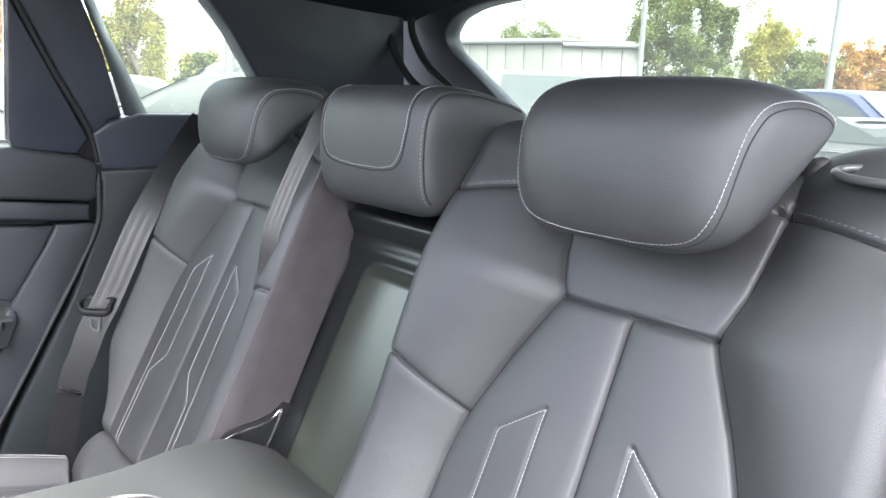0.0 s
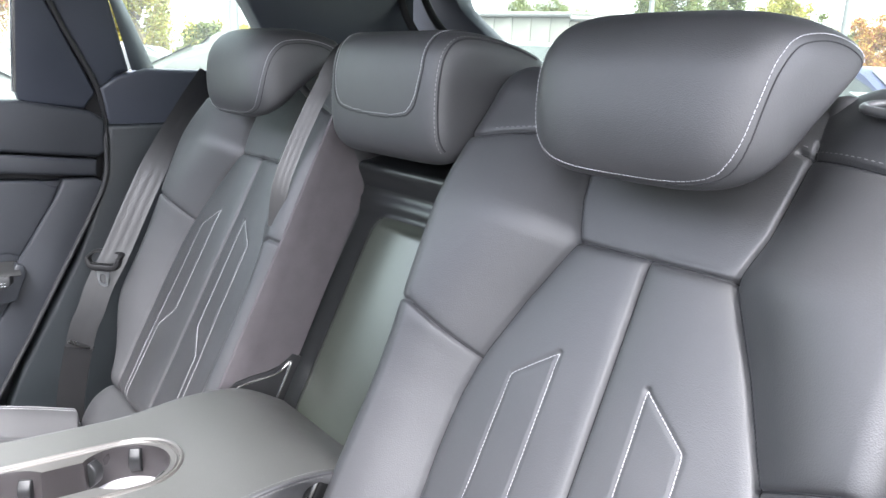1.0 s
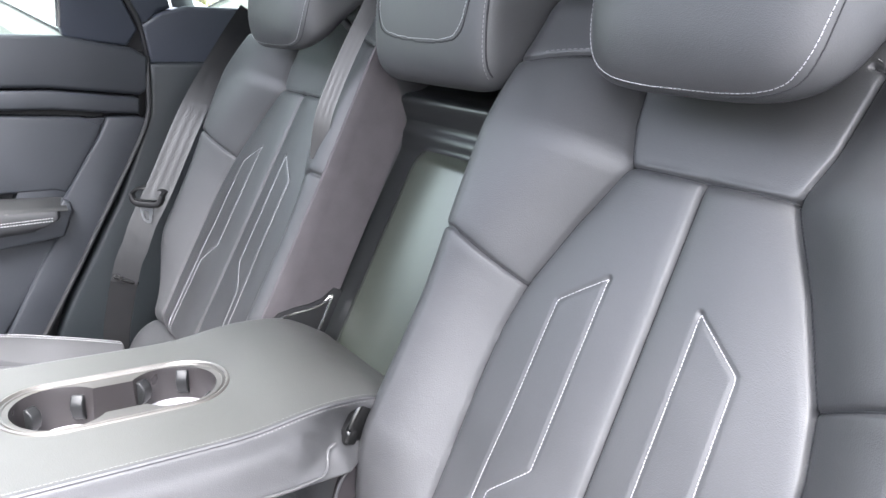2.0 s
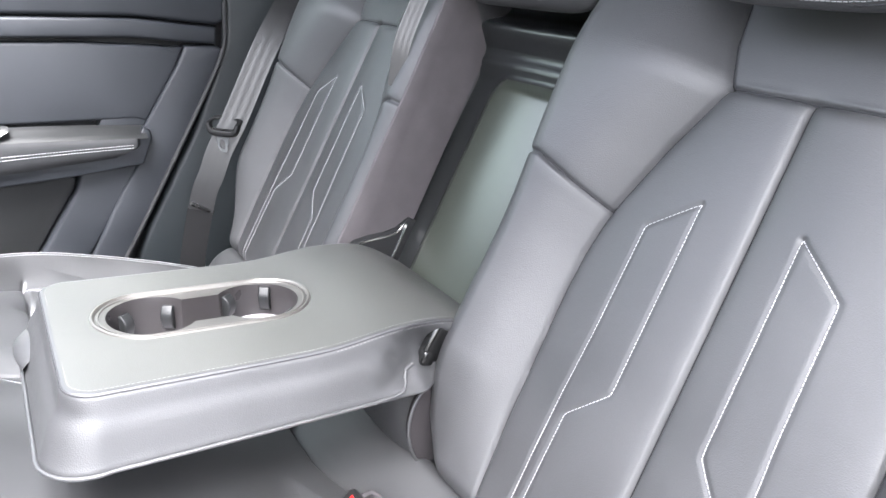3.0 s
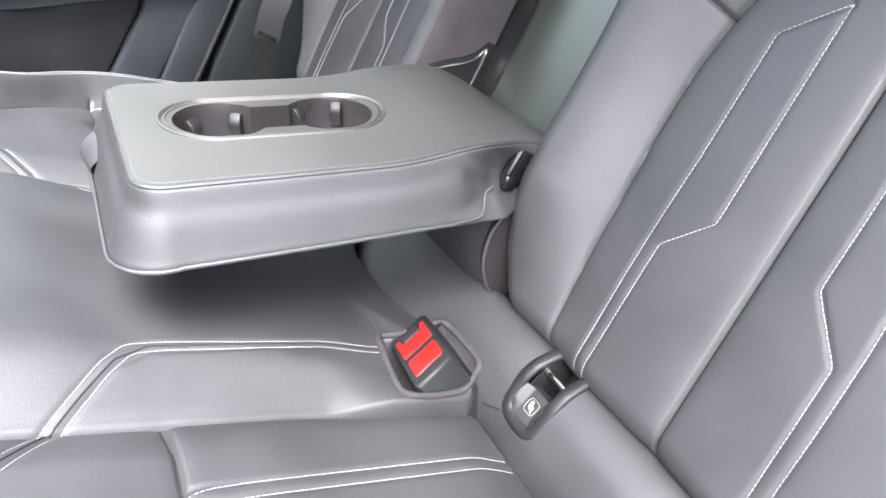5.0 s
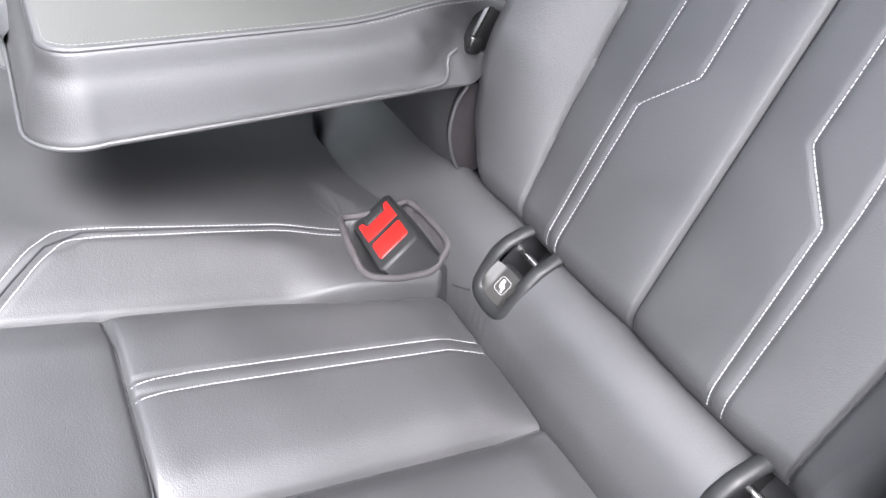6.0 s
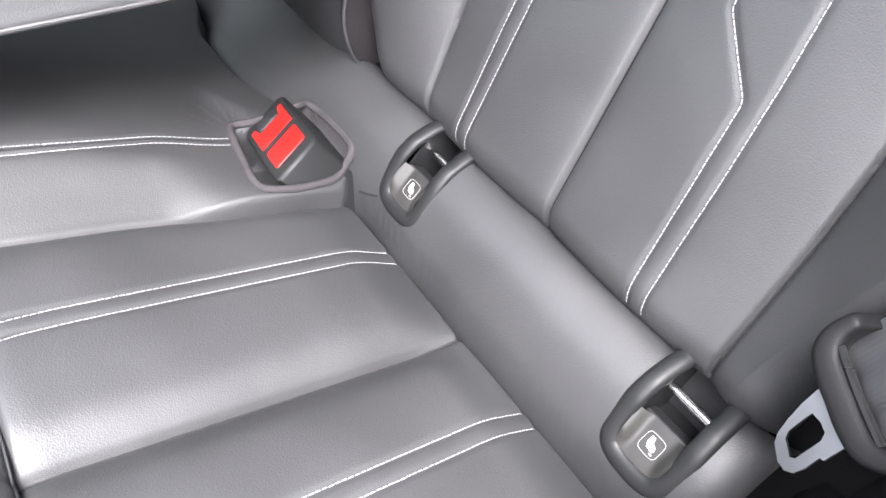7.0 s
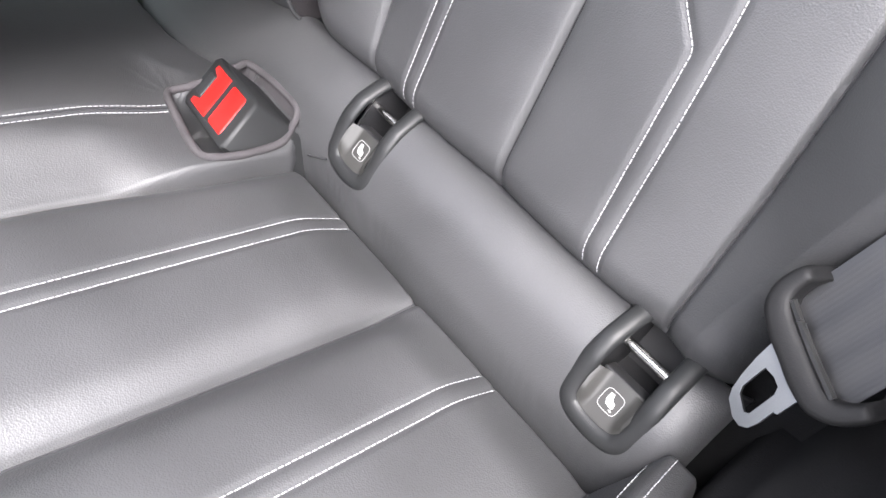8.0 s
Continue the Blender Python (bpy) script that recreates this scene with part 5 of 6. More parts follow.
part("inner_panel", slab([(-0.772, y, z) for y, z in ((-1.0, 0.42), (-0.20, 0.42), (0.075, 1.0), (0.075, 1.11), (-1.0, 1.12))], (-0.02, 0, 0), 0.004), RUBBER, door)
shut = [side_point(y, z, -0.004) for y, z in curve([(-0.060, 1.40), (0.006, 1.265), (0.060, 1.165), (0.077, 1.10)], 30)] + [(DX + 0.002, y, z) for y, z in curve([(0.068, 1.06), (0.062, 0.99), (0.030, 0.92), (-0.03, 0.81), (-0.125, 0.64), (-0.22, 0.48)], 30)]
part("door_seal", tube(shut, 0.0045, 8), RUBBER, door)
part("quarter_panel", slab([side_point(*q, out=-0.004) for q in ((-0.071, 1.155), (-0.066, 1.136), (-0.055, 1.129), (0.040, 1.119), (0.060, 1.150), (0.003, 1.262), (-0.055, 1.375), (-0.064, 1.40))], (-0.03, 0, 0), 0.005, 3), TRIM, door)
part("frame_filler", slab([side_point(*q, out=0.016) for q in ((-0.060, 1.38), (-0.05, 1.10), (0.09, 1.10), (0.09, 1.20), (-0.03, 1.40))], (-0.02, 0, 0), 0), RUBBER, door)
part("glass_strip", tube([side_point(-0.072, 1.15), side_point(-0.064, 1.39)], 0.005, 8), CHROME, door)
part("upper_trim", slab([door_point(*q) for q in ((-1.0, 1.13), (-0.07, 1.135), (0.045, 1.117), (0.070, 1.10), (0.068, 1.04), (0.052, 1.030), (-0.1, 1.045), (-1.0, 1.05))], (-0.05, 0, 0), 0.008, 3), DOORTRIM, door)
part("middle_trim", slab([door_point(*q, out=0.004) for q in ((-1.0, 1.046), (-0.1, 1.041), (0.050, 1.026), (0.048, 0.995), (-0.02, 1.0), (-0.1, 1.008), (-1.0, 1.01))], (-0.05, 0, 0), 0.006, 3), DOORTRIM, door)
part("insert_panel", slab([door_point(*q, out=-0.004) for q in ((-1.0, 1.0), (-0.2, 1.0), (-0.05, 0.992), (-0.018, 0.978), (-0.03, 0.948), (-0.09, 0.853), (-0.11, 0.86), (-1.0, 0.865))], (-0.04, 0, 0), 0.006, 3), DOORTRIM, door)
part("edge_trim", slab([door_point(*q, out=0.002) for q in ((-0.010, 0.992), (0.048, 0.992), (0.060, 0.985), (0.045, 0.95), (-0.02, 0.82), (-0.12, 0.64), (-0.20, 0.50), (-0.28, 0.50), (-0.215, 0.60), (-0.15, 0.72), (-0.098, 0.80), (-0.098, 0.845), (-0.028, 0.955))], (-0.05, 0, 0), 0.006, 3), DOORTRIM, door)

def rail_line(line):
    """Height along the door by linear steps."""
    return lambda y: float(np.interp(y, [q[0] for q in line], [q[1] for q in line]))


grip_top = rail_line([(-1.0, 0.857), (-0.30, 0.858), (-0.206, 0.855), (-0.095, 0.848)])
face_top = rail_line([(-1.0, 0.840), (-0.384, 0.838), (-0.30, 0.837), (-0.211, 0.834), (-0.105, 0.830)])
face_low = rail_line([(-1.0, 0.770), (-0.394, 0.781), (-0.308, 0.785), (-0.216, 0.793), (-0.13, 0.799)])
strip_rows, face_rows = [], []
for f in 1 - np.linspace(1, 0, 90) ** 2:
    y = -1.0 + f * 0.902
    strip_rows.append([(x, y, face_top(y) + k * (grip_top(y) - face_top(y))) for x, k in ((-0.7045, -0.02), (-0.7075, 0.18), (-0.716, 0.42), (-0.725, 0.68), (-0.731, 0.90), (-0.738, 1.0))])
    row = []
    for k in np.linspace(0, 1, 22):
        ye = -0.110 - 0.036 * float(smooth(0.35, 1.0, k)) ** 1.6
        yy = -1.0 + f * (ye + 1.0)
        end = float(smooth(ye - 0.010, ye, yy))
        x = -0.6975 - 0.0045 * abs(2 * k - 0.9) ** 3 - 0.014 * end ** 2
        row.append((x, yy, face_top(yy) + k * (face_low(yy) - face_top(yy))))
    face_rows.append(row)
part("grip_strip", sheet(np.array(strip_rows)), PLASTIC, door, "dark grip strip above the armrest", sharp=0)
part("armrest", sheet(np.array(face_rows)), DOORPAD, door, "padded leather armrest", sharp=0)
for seam in ([(-0.60, 0.812), (-0.389, 0.8145), (-0.304, 0.8165), (-0.213, 0.8185), (-0.124, 0.820)], [(-0.60, 0.803), (-0.39, 0.8075), (-0.305, 0.811), (-0.214, 0.8135), (-0.124, 0.8148)]):
    line = np.array([(-0.6972, y, z) for y, z in curve(seam, 80)])
    part("stitching", stitches(line, (1, 0, 0), 0.0046, 0.0036, 0.0006), THREAD, door, "white stitched seam")
part("lower_rail", slab([door_point(*q, out=0.020) for q in ((-1.0, 0.776), (-0.394, 0.785), (-0.308, 0.789), (-0.216, 0.797), (-0.155, 0.801), (-0.128, 0.812), (-0.114, 0.828), (-0.102, 0.848), (-0.090, 0.842), (-0.088, 0.825), (-0.107, 0.778), (-0.217, 0.766), (-0.311, 0.760), (-0.398, 0.754), (-1.0, 0.744))], (-0.05, 0, 0), 0.004, 3), DOORTRIM, door)
part("map_pocket", slab([door_point(*q, out=-0.02) for q in ((-1.0, 0.755), (-0.40, 0.758), (-0.25, 0.764), (-0.22, 0.755), (-0.225, 0.735), (-0.30, 0.62), (-0.36, 0.50), (-1.0, 0.5))], (-0.04, 0, 0), 0.006, 3), PLASTIC, door)
part("door_sill_panel", slab([door_point(*q, out=-0.005) for q in ((-0.215, 0.765), (-0.10, 0.785), (-0.15, 0.70), (-0.28, 0.50), (-0.36, 0.50), (-0.30, 0.615), (-0.228, 0.728), (-0.222, 0.745))], (-0.04, 0, 0), 0.008, 3), DOORTRIM, door)
part("edge_filler", slab([door_point(*q, out=-0.006) for q in ((-0.17, 0.99), (-0.012, 0.99), (-0.03, 0.955), (-0.096, 0.845), (-0.096, 0.80), (-0.13, 0.76), (-0.22, 0.76), (-0.17, 0.86))], (-0.03, 0, 0), 0.003), DOORTRIM, door)
blade = [(-0.60, 0.862), (-0.381, 0.861), (-0.326, 0.859), (-0.318, 0.857), (-0.334, 0.848), (-0.359, 0.842), (-0.384, 0.840), (-0.60, 0.836)]
part("pull_handle", slab([(-0.692 - 0.6 * (z - 0.836), y, z) for y, z in blade], (-0.02, 0, 0.006), 0.002, 3), CHROME, door, "satin metal handle")
window_3 = thing("window_3", (-0.74, -0.5, 1.3), "clear glass of the far rear door", "window", kind="structure")
pane = part("pane", slab([side_point(*q, out=0.02) for q in ((-1.0, 1.10), (-0.06, 1.10), (-0.045, 1.42), (-0.2, 1.46), (-1.0, 1.46))], (-0.004, 0, 0), 0), GLASS, window_3)
pane.visible_shadow = False

sill = part("far_sill_panel", slab([(-0.80, y, z) for y, z in ((-1.2, 0.30), (1.0, 0.30), (1.0, 1.0), (-1.2, 1.0))], (-0.03, 0, 0), 0.004), RUBBER, None)
tagged(sill, "dark inner body panel behind the door", "body panel", kind="structure")

# floor, unseen front wall
floor = part("floor", rounded(1.5, 2.6, 0.04, 0.01, (0, -0.35, 0.32)), CLOTH, None)
tagged(floor, "dark carpeted car floor", "floor", kind="structure")
# stands in for the front seats, raised to keep out light from ahead
front = part("wall_front", rounded(1.3, 0.06, 1.10, 0.02, (-0.10, -0.84, 0.87)), TRIM, None)
tagged(front, "dark front seat backs as a plain wall", "wall", kind="structure")
luggage = part("boot_floor", rounded(1.45, 0.75, 0.04, 0.01, (0, 0.60, 0.75)), CLOTH, None)
tagged(luggage, "dark boot floor behind the backrests", "floor", kind="structure")
# its front outline is drawn forward to shade the seat's near edge
near_trim = part("near_side_trim", slab([(0.682, y, z) for y, z in ((0.10, 0.45), (-0.20, 0.45), (-0.17, 0.66), (-0.08, 0.90), (0.05, 1.12), (0.10, 1.18), (0.9, 1.18), (0.9, 0.45))], (0.07, 0, 0), 0.01, 3), BLACK, None)
tagged(near_trim, "dark plastic side trim beside the backrest", "trim", kind="structure")

# unseen near pillars, spaced so side light reaches the headrest
for nm, outline in (("near_c_pillar", ((0.10, 1.17), (0.20, 1.17), (0.12, 1.50), (0.02, 1.50))), ("near_d_pillar", ((0.55, 1.17), (0.88, 1.17), (0.80, 1.50), (0.42, 1.50)))):
    quarter = part(nm, slab([(0.74, y, z) for y, z in outline], (0.05, 0, 0), 0.006), TRIM, None)
    tagged(quarter, "dark pillar trim beside the near quarter window", "pillar trim", kind="structure")
# black sheet added to stand for the shade in the gap beside the backrest
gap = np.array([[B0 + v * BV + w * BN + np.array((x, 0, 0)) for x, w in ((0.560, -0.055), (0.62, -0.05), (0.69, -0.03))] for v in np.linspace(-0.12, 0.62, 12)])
gap_ob = part("near_gap_shade", sheet(gap), BLACK, None)
tagged(gap_ob, "black cloth lining between backrest and side trim", "lining", kind="structure")
skirt = []
for y in np.linspace(-0.60, 0.16, 60):
    lift = float(smooth(-0.17, -0.10, y))
    top = 0.548 + 0.070 * lift
    skirt.append([(x, y, z) for x, z in ((0.606, 0.44), (0.6135, top - 0.02), (0.620, top - 0.004), (0.632, top), (0.646, top + 0.085 * lift), (0.70, top + 0.095 * lift), (0.72, top - 0.02), (0.76, 0.48), (0.78, 0.30))])
skirt = np.array(skirt)
skirt_ob = part("near_sill_cover", sheet(skirt), BLACK, None, sharp=0)
tagged(skirt_ob, "black cloth-covered sill beside the seat cushion", "sill", kind="structure")

# unseen wall, added to block light from the near front side
block_wall = part("near_light_block", slab([(0.78, -0.80, 0.35), (1.22, -1.50, 0.35), (1.22, -1.50, 1.12), (0.78, -0.80, 1.12)], (0.06, 0.04, 0), 0.01), TRIM, None)
tagged(block_wall, "plain dark inside of the open near door", "wall", kind="structure")
# also unseen: closes the near side ahead of the opening against light
side_block = part("near_side_block", slab([(0.72, -0.74, 0.30), (0.72, -1.60, 0.30), (0.72, -1.60, 1.05), (0.72, -0.92, 1.05), (0.66, -0.86, 1.49), (0.66, -0.72, 1.49)], (0.05, 0, 0), 0), TRIM, None)
tagged(side_block, "dark middle pillar and front door closing the near side", "wall", kind="structure")


# ---- outside ----
# ground out of view, its grey chosen for the light it throws upwards
BOUNCE_GROUND = varied("bounce_ground", (0.09, 0.09, 0.088), 0.9, fine=60, coarse=0.6, bump=0.4, depth=0.01, amount=0.25)
HALL = varied("hall_cladding", (0.085, 0.083, 0.075), 0.6, fine=3, coarse=0.2, bump=0.1, amount=0.08)
BARK = varied("bark", (0.10, 0.08, 0.06), 0.9, fine=30, coarse=3, bump=0.8, depth=0.02, amount=0.3)
POLE = varied("painted_pole", (0.085, 0.087, 0.09), 0.5, fine=40, coarse=2, bump=0.1, amount=0.06)
PAINT_WHITE = varied("white_paint", (0.056, 0.057, 0.056), 0.4, spec=0.3, fine=200, coarse=2, bump=0.02, amount=0.03, spread=0.03)
PAINT_BLUE = varied("blue_paint", (0.010, 0.014, 0.040), 0.4, spec=0.3, fine=200, coarse=2, bump=0.02, amount=0.05, spread=0.03)
PAINT_GREY = varied("silver_paint", (0.027, 0.031, 0.025), 0.45, spec=0.3, fine=200, coarse=2, bump=0.02, amount=0.04, spread=0.03)
CARGLASS = varied("dark_car_glass", (0.020, 0.024, 0.021), 0.25, spec=0.4, fine=50, coarse=2, bump=0.0, amount=0.1, spread=0.03)
TYRE = varied("tyre", (0.015, 0.015, 0.015), 0.8, fine=90, coarse=4, bump=0.4, amount=0.2)

ground = part("ground", sheet(np.stack(np.meshgrid(np.linspace(-400, 400, 41), np.linspace(-400, 400, 41), indexing="ij") + [np.zeros((41, 41))], 2)), BOUNCE_GROUND, None)
tagged(ground, "pale grey paving of a car park", "ground", kind="structure")


def leaf_material(name, colour):
    m, n, l, b = material(name, colour, 0.6)
    info = n.new("ShaderNodeNewGeometry")
    hsv = n.new("ShaderNodeHueSaturation")
    hsv.inputs["Color"].default_value = (*colour, 1)
    a = n.new("ShaderNodeMapRange")
    a.inputs["To Min"].default_value, a.inputs["To Max"].default_value = 0.45, 0.53
    v = n.new("ShaderNodeMapRange")
    v.inputs["To Min"].default_value, v.inputs["To Max"].default_value = 0.85, 1.2
    l.new(info.outputs["Random Per Island"], a.inputs["Value"])
    l.new(info.outputs["Random Per Island"], v.inputs["Value"])
    l.new(a.outputs[0], hsv.inputs["Hue"])
    l.new(v.outputs[0], hsv.inputs["Value"])
    l.new(hsv.outputs[0], b.inputs["Base Color"])
    thin = n.new("ShaderNodeBsdfTranslucent")
    l.new(hsv.outputs[0], thin.inputs["Color"])
    both = n.new("ShaderNodeMixShader")
    both.inputs[0].default_value = 0.45
    l.new(b.outputs[0], both.inputs[1])
    l.new(thin.outputs[0], both.inputs[2])
    l.new(both.outputs[0], n["Material Output"].inputs[0])
    return m


LEAF_GREEN = leaf_material("green_leaves", (0.085, 0.105, 0.030))
LEAF_YELLOW = leaf_material("yellowing_leaves", (0.20, 0.19, 0.036))
LEAF_ORANGE = leaf_material("orange_leaves", (0.27, 0.15, 0.032))


def build_tree(at, height, spread, leaf, label, count=6000, size=0.13, bare=0.25):
    tree = thing("tree", at, label, "tree", "trees round the car park")
    rng = random.Random(int(at[0] * 31 + at[1] * 17))
    base = np.array(at, float)
    trunk = [base + np.array((rng.uniform(-0.1, 0.1) * k, rng.uniform(-0.1, 0.1) * k, height * 0.8 * k / 6)) for k in range(7)]
    part("trunk", tube(trunk, np.linspace(0.028 * height, 0.006 * height, 7), 9), BARK, tree)
    tips = []
    for i in range(11):
        h = rng.uniform(bare, 0.75)
        a = i * 2.4 + rng.uniform(-0.4, 0.4)
        start = base + np.array((0, 0, height * h))
        reach = spread * rng.uniform(0.45, 0.8) * (1.15 - h * 0.6)
        end = start + np.array((math.cos(a) * reach, math.sin(a) * reach, height * rng.uniform(0.06, 0.2)))
        knee = (start + end) / 2 + np.array((0, 0, 0.04 * height))
        part("limb", tube(curve([start, knee, end], 6), np.linspace(0.010 * height, 0.003 * height, 6), 6), BARK, tree)
        tips += [knee, end, (knee + end) / 2]
    tips += [base + np.array((rng.uniform(-0.3, 0.3) * spread, rng.uniform(-0.3, 0.3) * spread, height * rng.uniform(0.75, 0.97))) for _ in range(8)]
    gen = np.random.default_rng(int(abs(at[0]) * 31 + at[1] * 17))
    tips = np.array(tips + [q + np.array([rng.gauss(0, 0.22) * spread, rng.gauss(0, 0.22) * spread, rng.gauss(0, 0.09) * height]) for q in tips for _ in range(3)])
    c = tips[gen.integers(len(tips), size=count)] + gen.normal(size=(count, 3)) * np.array((0.075 * spread, 0.075 * spread, 0.034 * height))
    c = c[c[:, 2] > base[2] + bare * height * 0.7]
    u = gen.normal(size=c.shape)
    u /= np.linalg.norm(u, axis=1)[:, None]
    w = np.cross(u, gen.normal(size=c.shape))
    w /= np.linalg.norm(w, axis=1)[:, None] + 1e-9
    s = size * gen.uniform(0.5, 1.3, (len(c), 1))
    pts = np.stack([c - u * s, c + w * s * 0.55, c + u * s, c - w * s * 0.55], 1).reshape(-1, 3)
    faces = np.arange(len(pts)).reshape(-1, 4)
    tagged(part("crown", (pts, faces), leaf, tree, sharp=0), kind="stuff")
    return tree


def build_car(at, heading, paint, label, length=4.5, height=1.45, width=1.82):
    car = thing("parked_car", at, label, "car", "parked cars")
    c, s = math.cos(radians(heading)), math.sin(radians(heading))

    def put(x, y, z):
        return (at[0] + c * x - s * y, at[1] + s * x + c * y, at[2] + z)

    L, H, Wd = length / 2, height, width / 2
    prof = curve([(-L, 0.35), (-L - 0.02, 0.65), (-L + 0.10, 0.92), (-L + 0.75, 0.98), (-L + 1.35, 1.02), (0.0, 0.98), (L - 1.3, 0.96), (L - 0.4, 0.82), (L, 0.62), (L, 0.35)], 50)
    rows_ = []
    for k in np.linspace(-1, 1, 15):
        f = (1 - abs(k) ** 5) ** 0.2
        rows_.append([put(x * (0.96 + 0.04 * f), k * Wd, 0.25 + (z - 0.25) * (0.88 + 0.12 * f) * 1.0) for x, z in prof])
    part("body", sheet(np.array(rows_)), paint, car, sharp=50)
    for k in (-1, 1):
        side = [put(x, k * Wd * 0.985, 0.25 + (z - 0.25) * 0.90) for x, z in prof]
        bm = bmesh.new()
        bm.faces.new([bm.verts.new(q) for q in side])
        part("side_panel", bm, paint, car)
    roof = curve([(-L + 0.65, 0.95), (-L + 1.05, 1.18), (-L + 1.55, H - 0.05), (-0.1, H), (0.55, H - 0.06), (1.0, 1.22), (1.45, 0.95)], 40)
    rows_ = []
    for k in np.linspace(-1, 1, 13):
        f = (1 - abs(k) ** 4) ** 0.25
        rows_.append([put(x * (0.95 + 0.05 * f), k * (Wd * 0.96 - 0.30 * (z - 0.95)), 0.95 + (z - 0.95) * (0.93 + 0.07 * f)) for x, z in roof])
    part("cabin", sheet(np.array(rows_)), paint, car, sharp=50)
    g = lambda x, z: 0.95 + (z - 0.95) * 0.93
    for k in (-1, 1):
        glassy = [(-L + 0.95, 1.0), (-L + 1.25, 1.20), (-L + 1.65, H - 0.13), (-0.1, H - 0.09), (0.45, H - 0.14), (0.85, 1.22), (1.15, 1.0)]
        outl = [put(x, k * (Wd * 0.96 - 0.30 * (z - 0.95) + 0.006), z) for x, z in glassy]
        part("side_window", slab(outl, (0, 0, 0.004), 0), CARGLASS, car)
        bm = bmesh.new()
        bm.faces.new([bm.verts.new(put(x * 0.955, k * (Wd * 0.96 - 0.30 * (z - 0.95)), 0.95 + (z - 0.95) * 0.93)) for x, z in roof])
        part("cabin_side", bm, paint, car)
        part("mirror", rounded(0.16, 0.20, 0.13, 0.04, put(0.95, k * (Wd + 0.09), 1.02), Matrix.Rotation(radians(heading), 3, "Z")), RUBBER, car)
        for x in (-L + 0.85, L - 0.85):
            ring = [put(x + 0.20 * math.cos(a), k * (Wd - 0.10), 0.32 + 0.20 * math.sin(a)) for a in np.linspace(0, 2 * math.pi, 28, endpoint=False)]
            part("wheel", tube(ring, 0.12, 10, closed=True, up=(-s, c, 0)), TYRE, car)
    for x0_, x1_ in ((0.62, 1.32), (-L + 0.78, -L + 1.42)):
        zz = (lambda x: np.interp(x, roof[:, 0], roof[:, 1]))
        quad = []
        for x, k in ((x0_, -0.8), (x1_, -0.86), (x1_, 0.86), (x0_, 0.8)):
            z = float(zz(x))
            quad.append(put(x, k * (Wd * 0.96 - 0.30 * (z - 0.95)), z + 0.02))
        part("windscreen", slab(quad, (0, 0, 0.004), 0), CARGLASS, car)
    return car


build_car((-7.22, 3.63, 0), 70, PAINT_GREY, "silver-grey parked car beside the far window", 4.6, 1.45)
build_car((-12.5, 3.4, 0), 60, PAINT_WHITE, "white parked car in the next row", 4.6, 1.48)
build_car((-11.5, 5.6, 0), 65, PAINT_WHITE, "tall white parked car in the next row", 4.6, 1.74)
build_car((-5.0, -0.6, 0), 250, PAINT_WHITE, "white parked car outside the far door", 4.4, 1.45)
build_car((-4.6, 5.6, 0), -35, PAINT_WHITE, "white parked car behind the rear window", 4.5, 1.55)
build_car((-3.6, 11.2, 0), -20, PAINT_BLUE, "blue parked car under the lamp pole", 4.4, 1.53)
build_car((-0.6, 6.2, 0), -15, PAINT_WHITE, "white parked car close behind the tailgate", 4.2, 1.18)

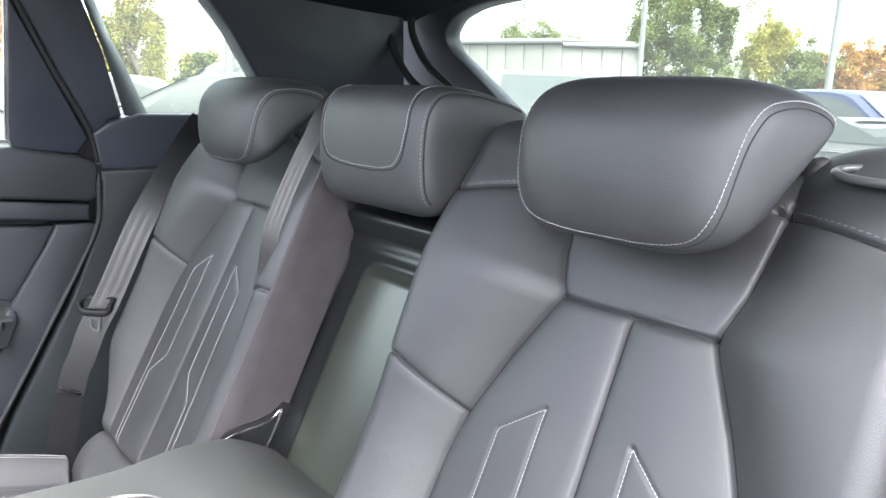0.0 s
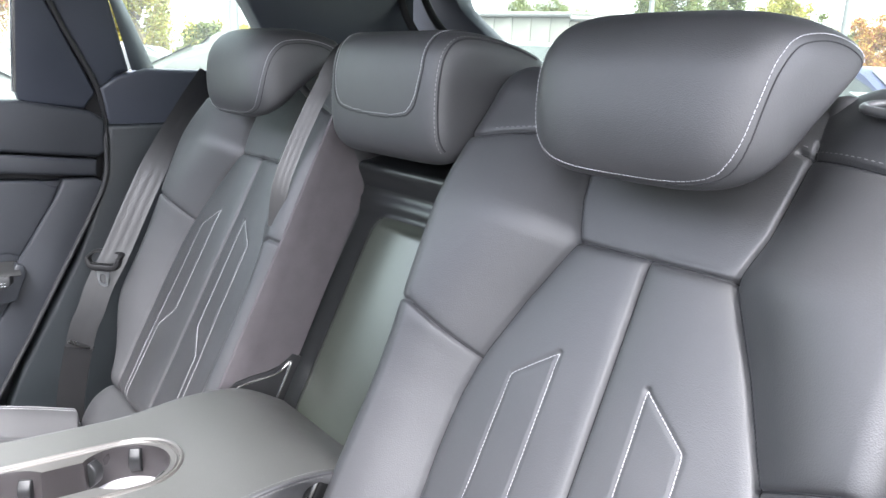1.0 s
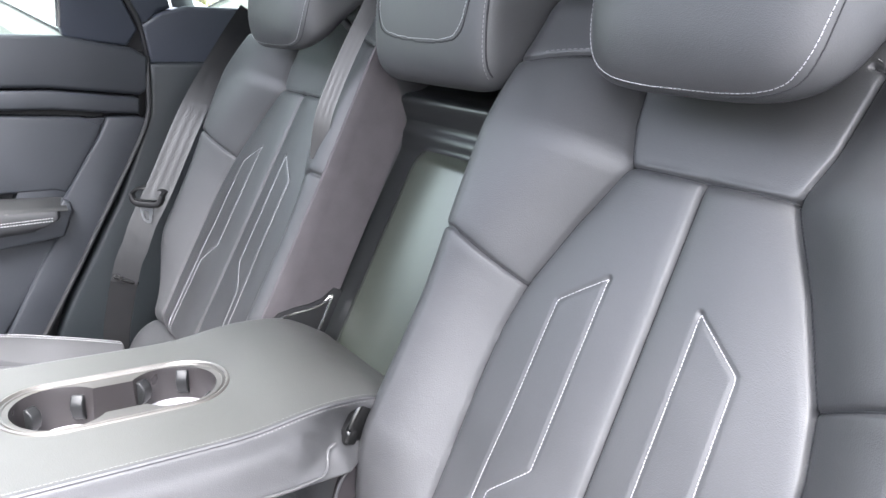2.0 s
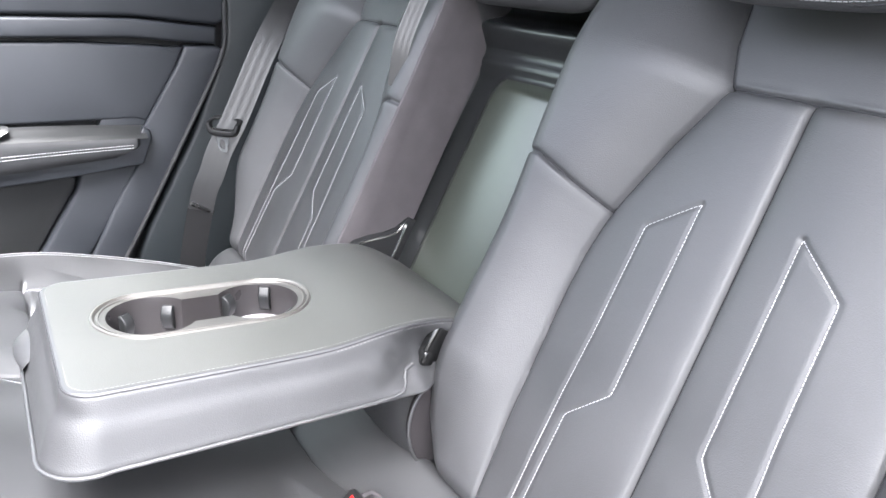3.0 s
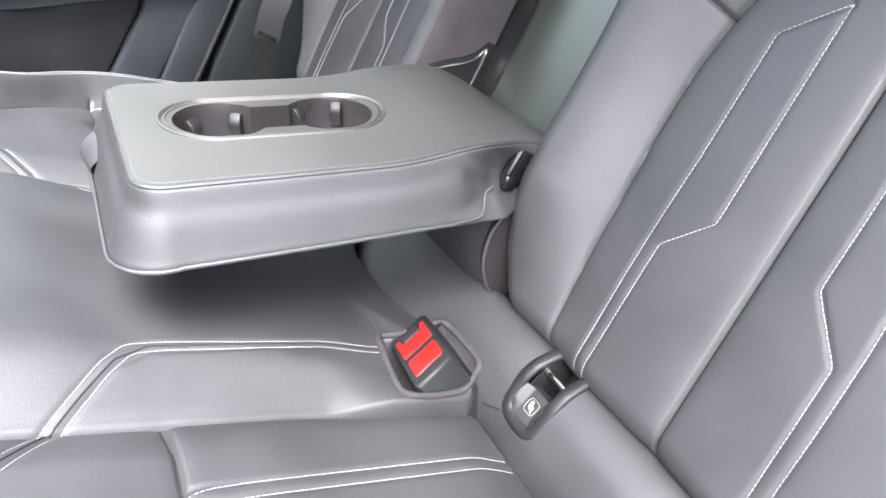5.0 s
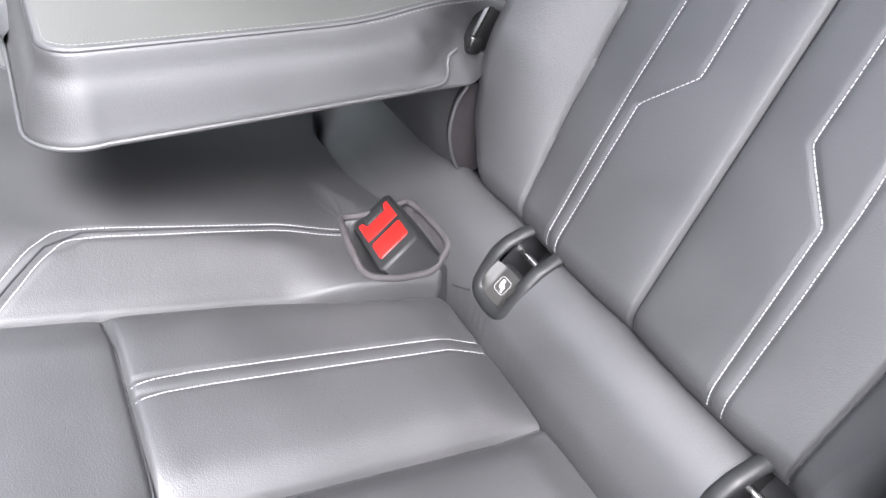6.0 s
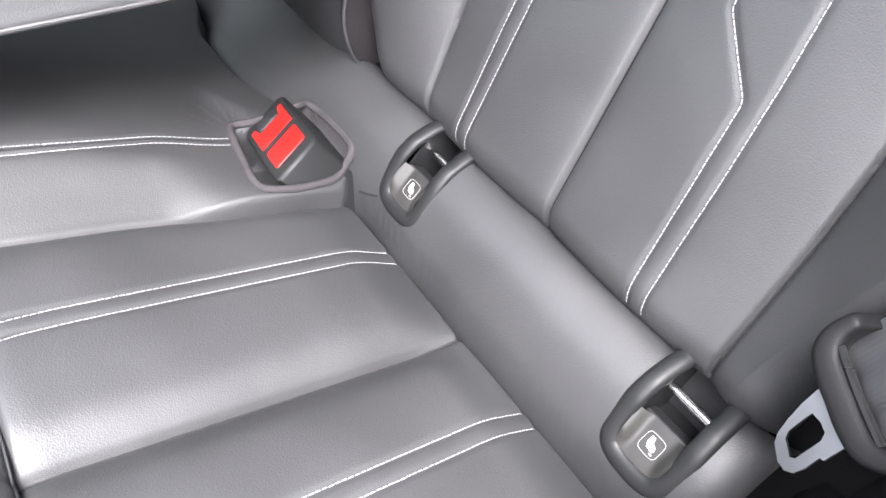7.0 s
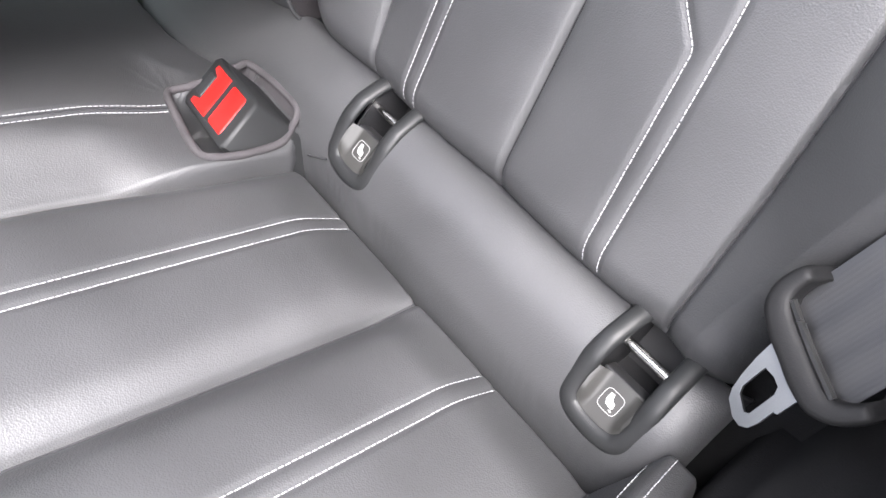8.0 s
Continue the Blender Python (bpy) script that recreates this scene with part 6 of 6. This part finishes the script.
for x, y, h, s, leaf, label in (
    (-24.0, 7.35, 6.2, 1.75, LEAF_YELLOW, "yellow-green broadleaf tree at the car park's edge"),
    (-22.0, 2.6, 6.8, 2.2, LEAF_ORANGE, "orange-yellow autumn tree at the car park's edge"),
    (-24.0, 9.5, 2.3, 1.1, LEAF_GREEN, "low green tree behind the parked cars"),
    (-26.0, 11.8, 2.5, 1.3, LEAF_YELLOW, "low yellow-green tree behind the parked cars"),
    (-19.5, 30.0, 6.8, 2.4, LEAF_GREEN, "tall green tree beside the hall"),
    (-17.3, 30.5, 6.0, 2.0, LEAF_GREEN, "tall green tree beside the hall"),
    (-15.0, 31.5, 4.9, 1.5, LEAF_YELLOW, "yellow-green tree in the row"),
    (-13.2, 32.0, 3.5, 1.9, LEAF_GREEN, "green tree in the row"),
    (-11.6, 32.5, 3.6, 1.9, LEAF_ORANGE, "orange autumn tree in the row"),
    (-9.6, 33.0, 4.8, 1.7, LEAF_ORANGE, "orange autumn tree in the row"),
    (-7.0, 33.0, 5.4, 3.2, LEAF_YELLOW, "yellow-green tree in the row"),
    (-33.0, 33.5, 5.8, 2.4, LEAF_GREEN, "green tree top behind the hall"),
    (-31.0, 35.5, 5.6, 2.4, LEAF_GREEN, "green tree top behind the hall"),
):
    build_tree((x, y, 0), h, s, leaf, label, 36000, 0.050 if y < 8 else 0.060, bare=0.12)

for x, y, h in ((-10.3, 4.55, 8.0), (-11.9, 17.75, 9.0), (-6.05, 16.4, 9.0)):
    lamp = thing("lamp_pole", (x, y, 0), "slim white painted lamp pole in the car park", "lamp pole", "lamp poles")
    part("pole", tube([(x, y, 0), (x, y, h)], np.array((0.085, 0.055)), 12), POLE, lamp)
    part("base_plate", rounded(0.3, 0.3, 0.03, 0.005, (x, y, 0.015)), POLE, lamp)
    part("luminaire", rounded(0.5, 0.22, 0.09, 0.03, (x + 0.2, y, h)), POLE, lamp)

hall = thing("hall", (-24, 24, 0), "long pale metal-clad hall behind the car park", "building")
ha, hb, hc = np.array((-36.0, 20.0, 0)), np.array((-22.0, 26.0, 0)), np.array((-19.4, 28.6, 0))
for a, b, h, nm in ((ha, hb, 3.9, "front_wall"), (hb, hc, 3.75, "end_wall")):
    n = 16 if nm == "front_wall" else 4
    d = (b - a) / n
    for i in range(n):
        q0, q1 = a + d * (i + 0.012), a + d * (i + 0.988)
        out = [q0, q1, q1 + np.array((0, 0, h)), q0 + np.array((0, 0, h))]
        side = np.cross(d / np.linalg.norm(d), (0, 0, 1)) * -0.15
        part("panel", slab(out, tuple(side), 0.02), HALL, hall)
    side = np.cross(d / np.linalg.norm(d), (0, 0, 1))
    part("eaves", tube([a + np.array((0, 0, h + 0.05)) + side * 0.1, b + np.array((0, 0, h + 0.05)) + side * 0.1], 0.12, 8), POLE, hall)
back = np.array((-8.0, 14.0, 0))
part("roof", slab([ha + (0, 0, 3.95), hb + (0, 0, 3.95), hc + (0, 0, 3.85), hc + back + (0, 0, 3.95), ha + back + (0, 0, 3.95)], (0, 0, 0.15), 0.02), HALL, hall)
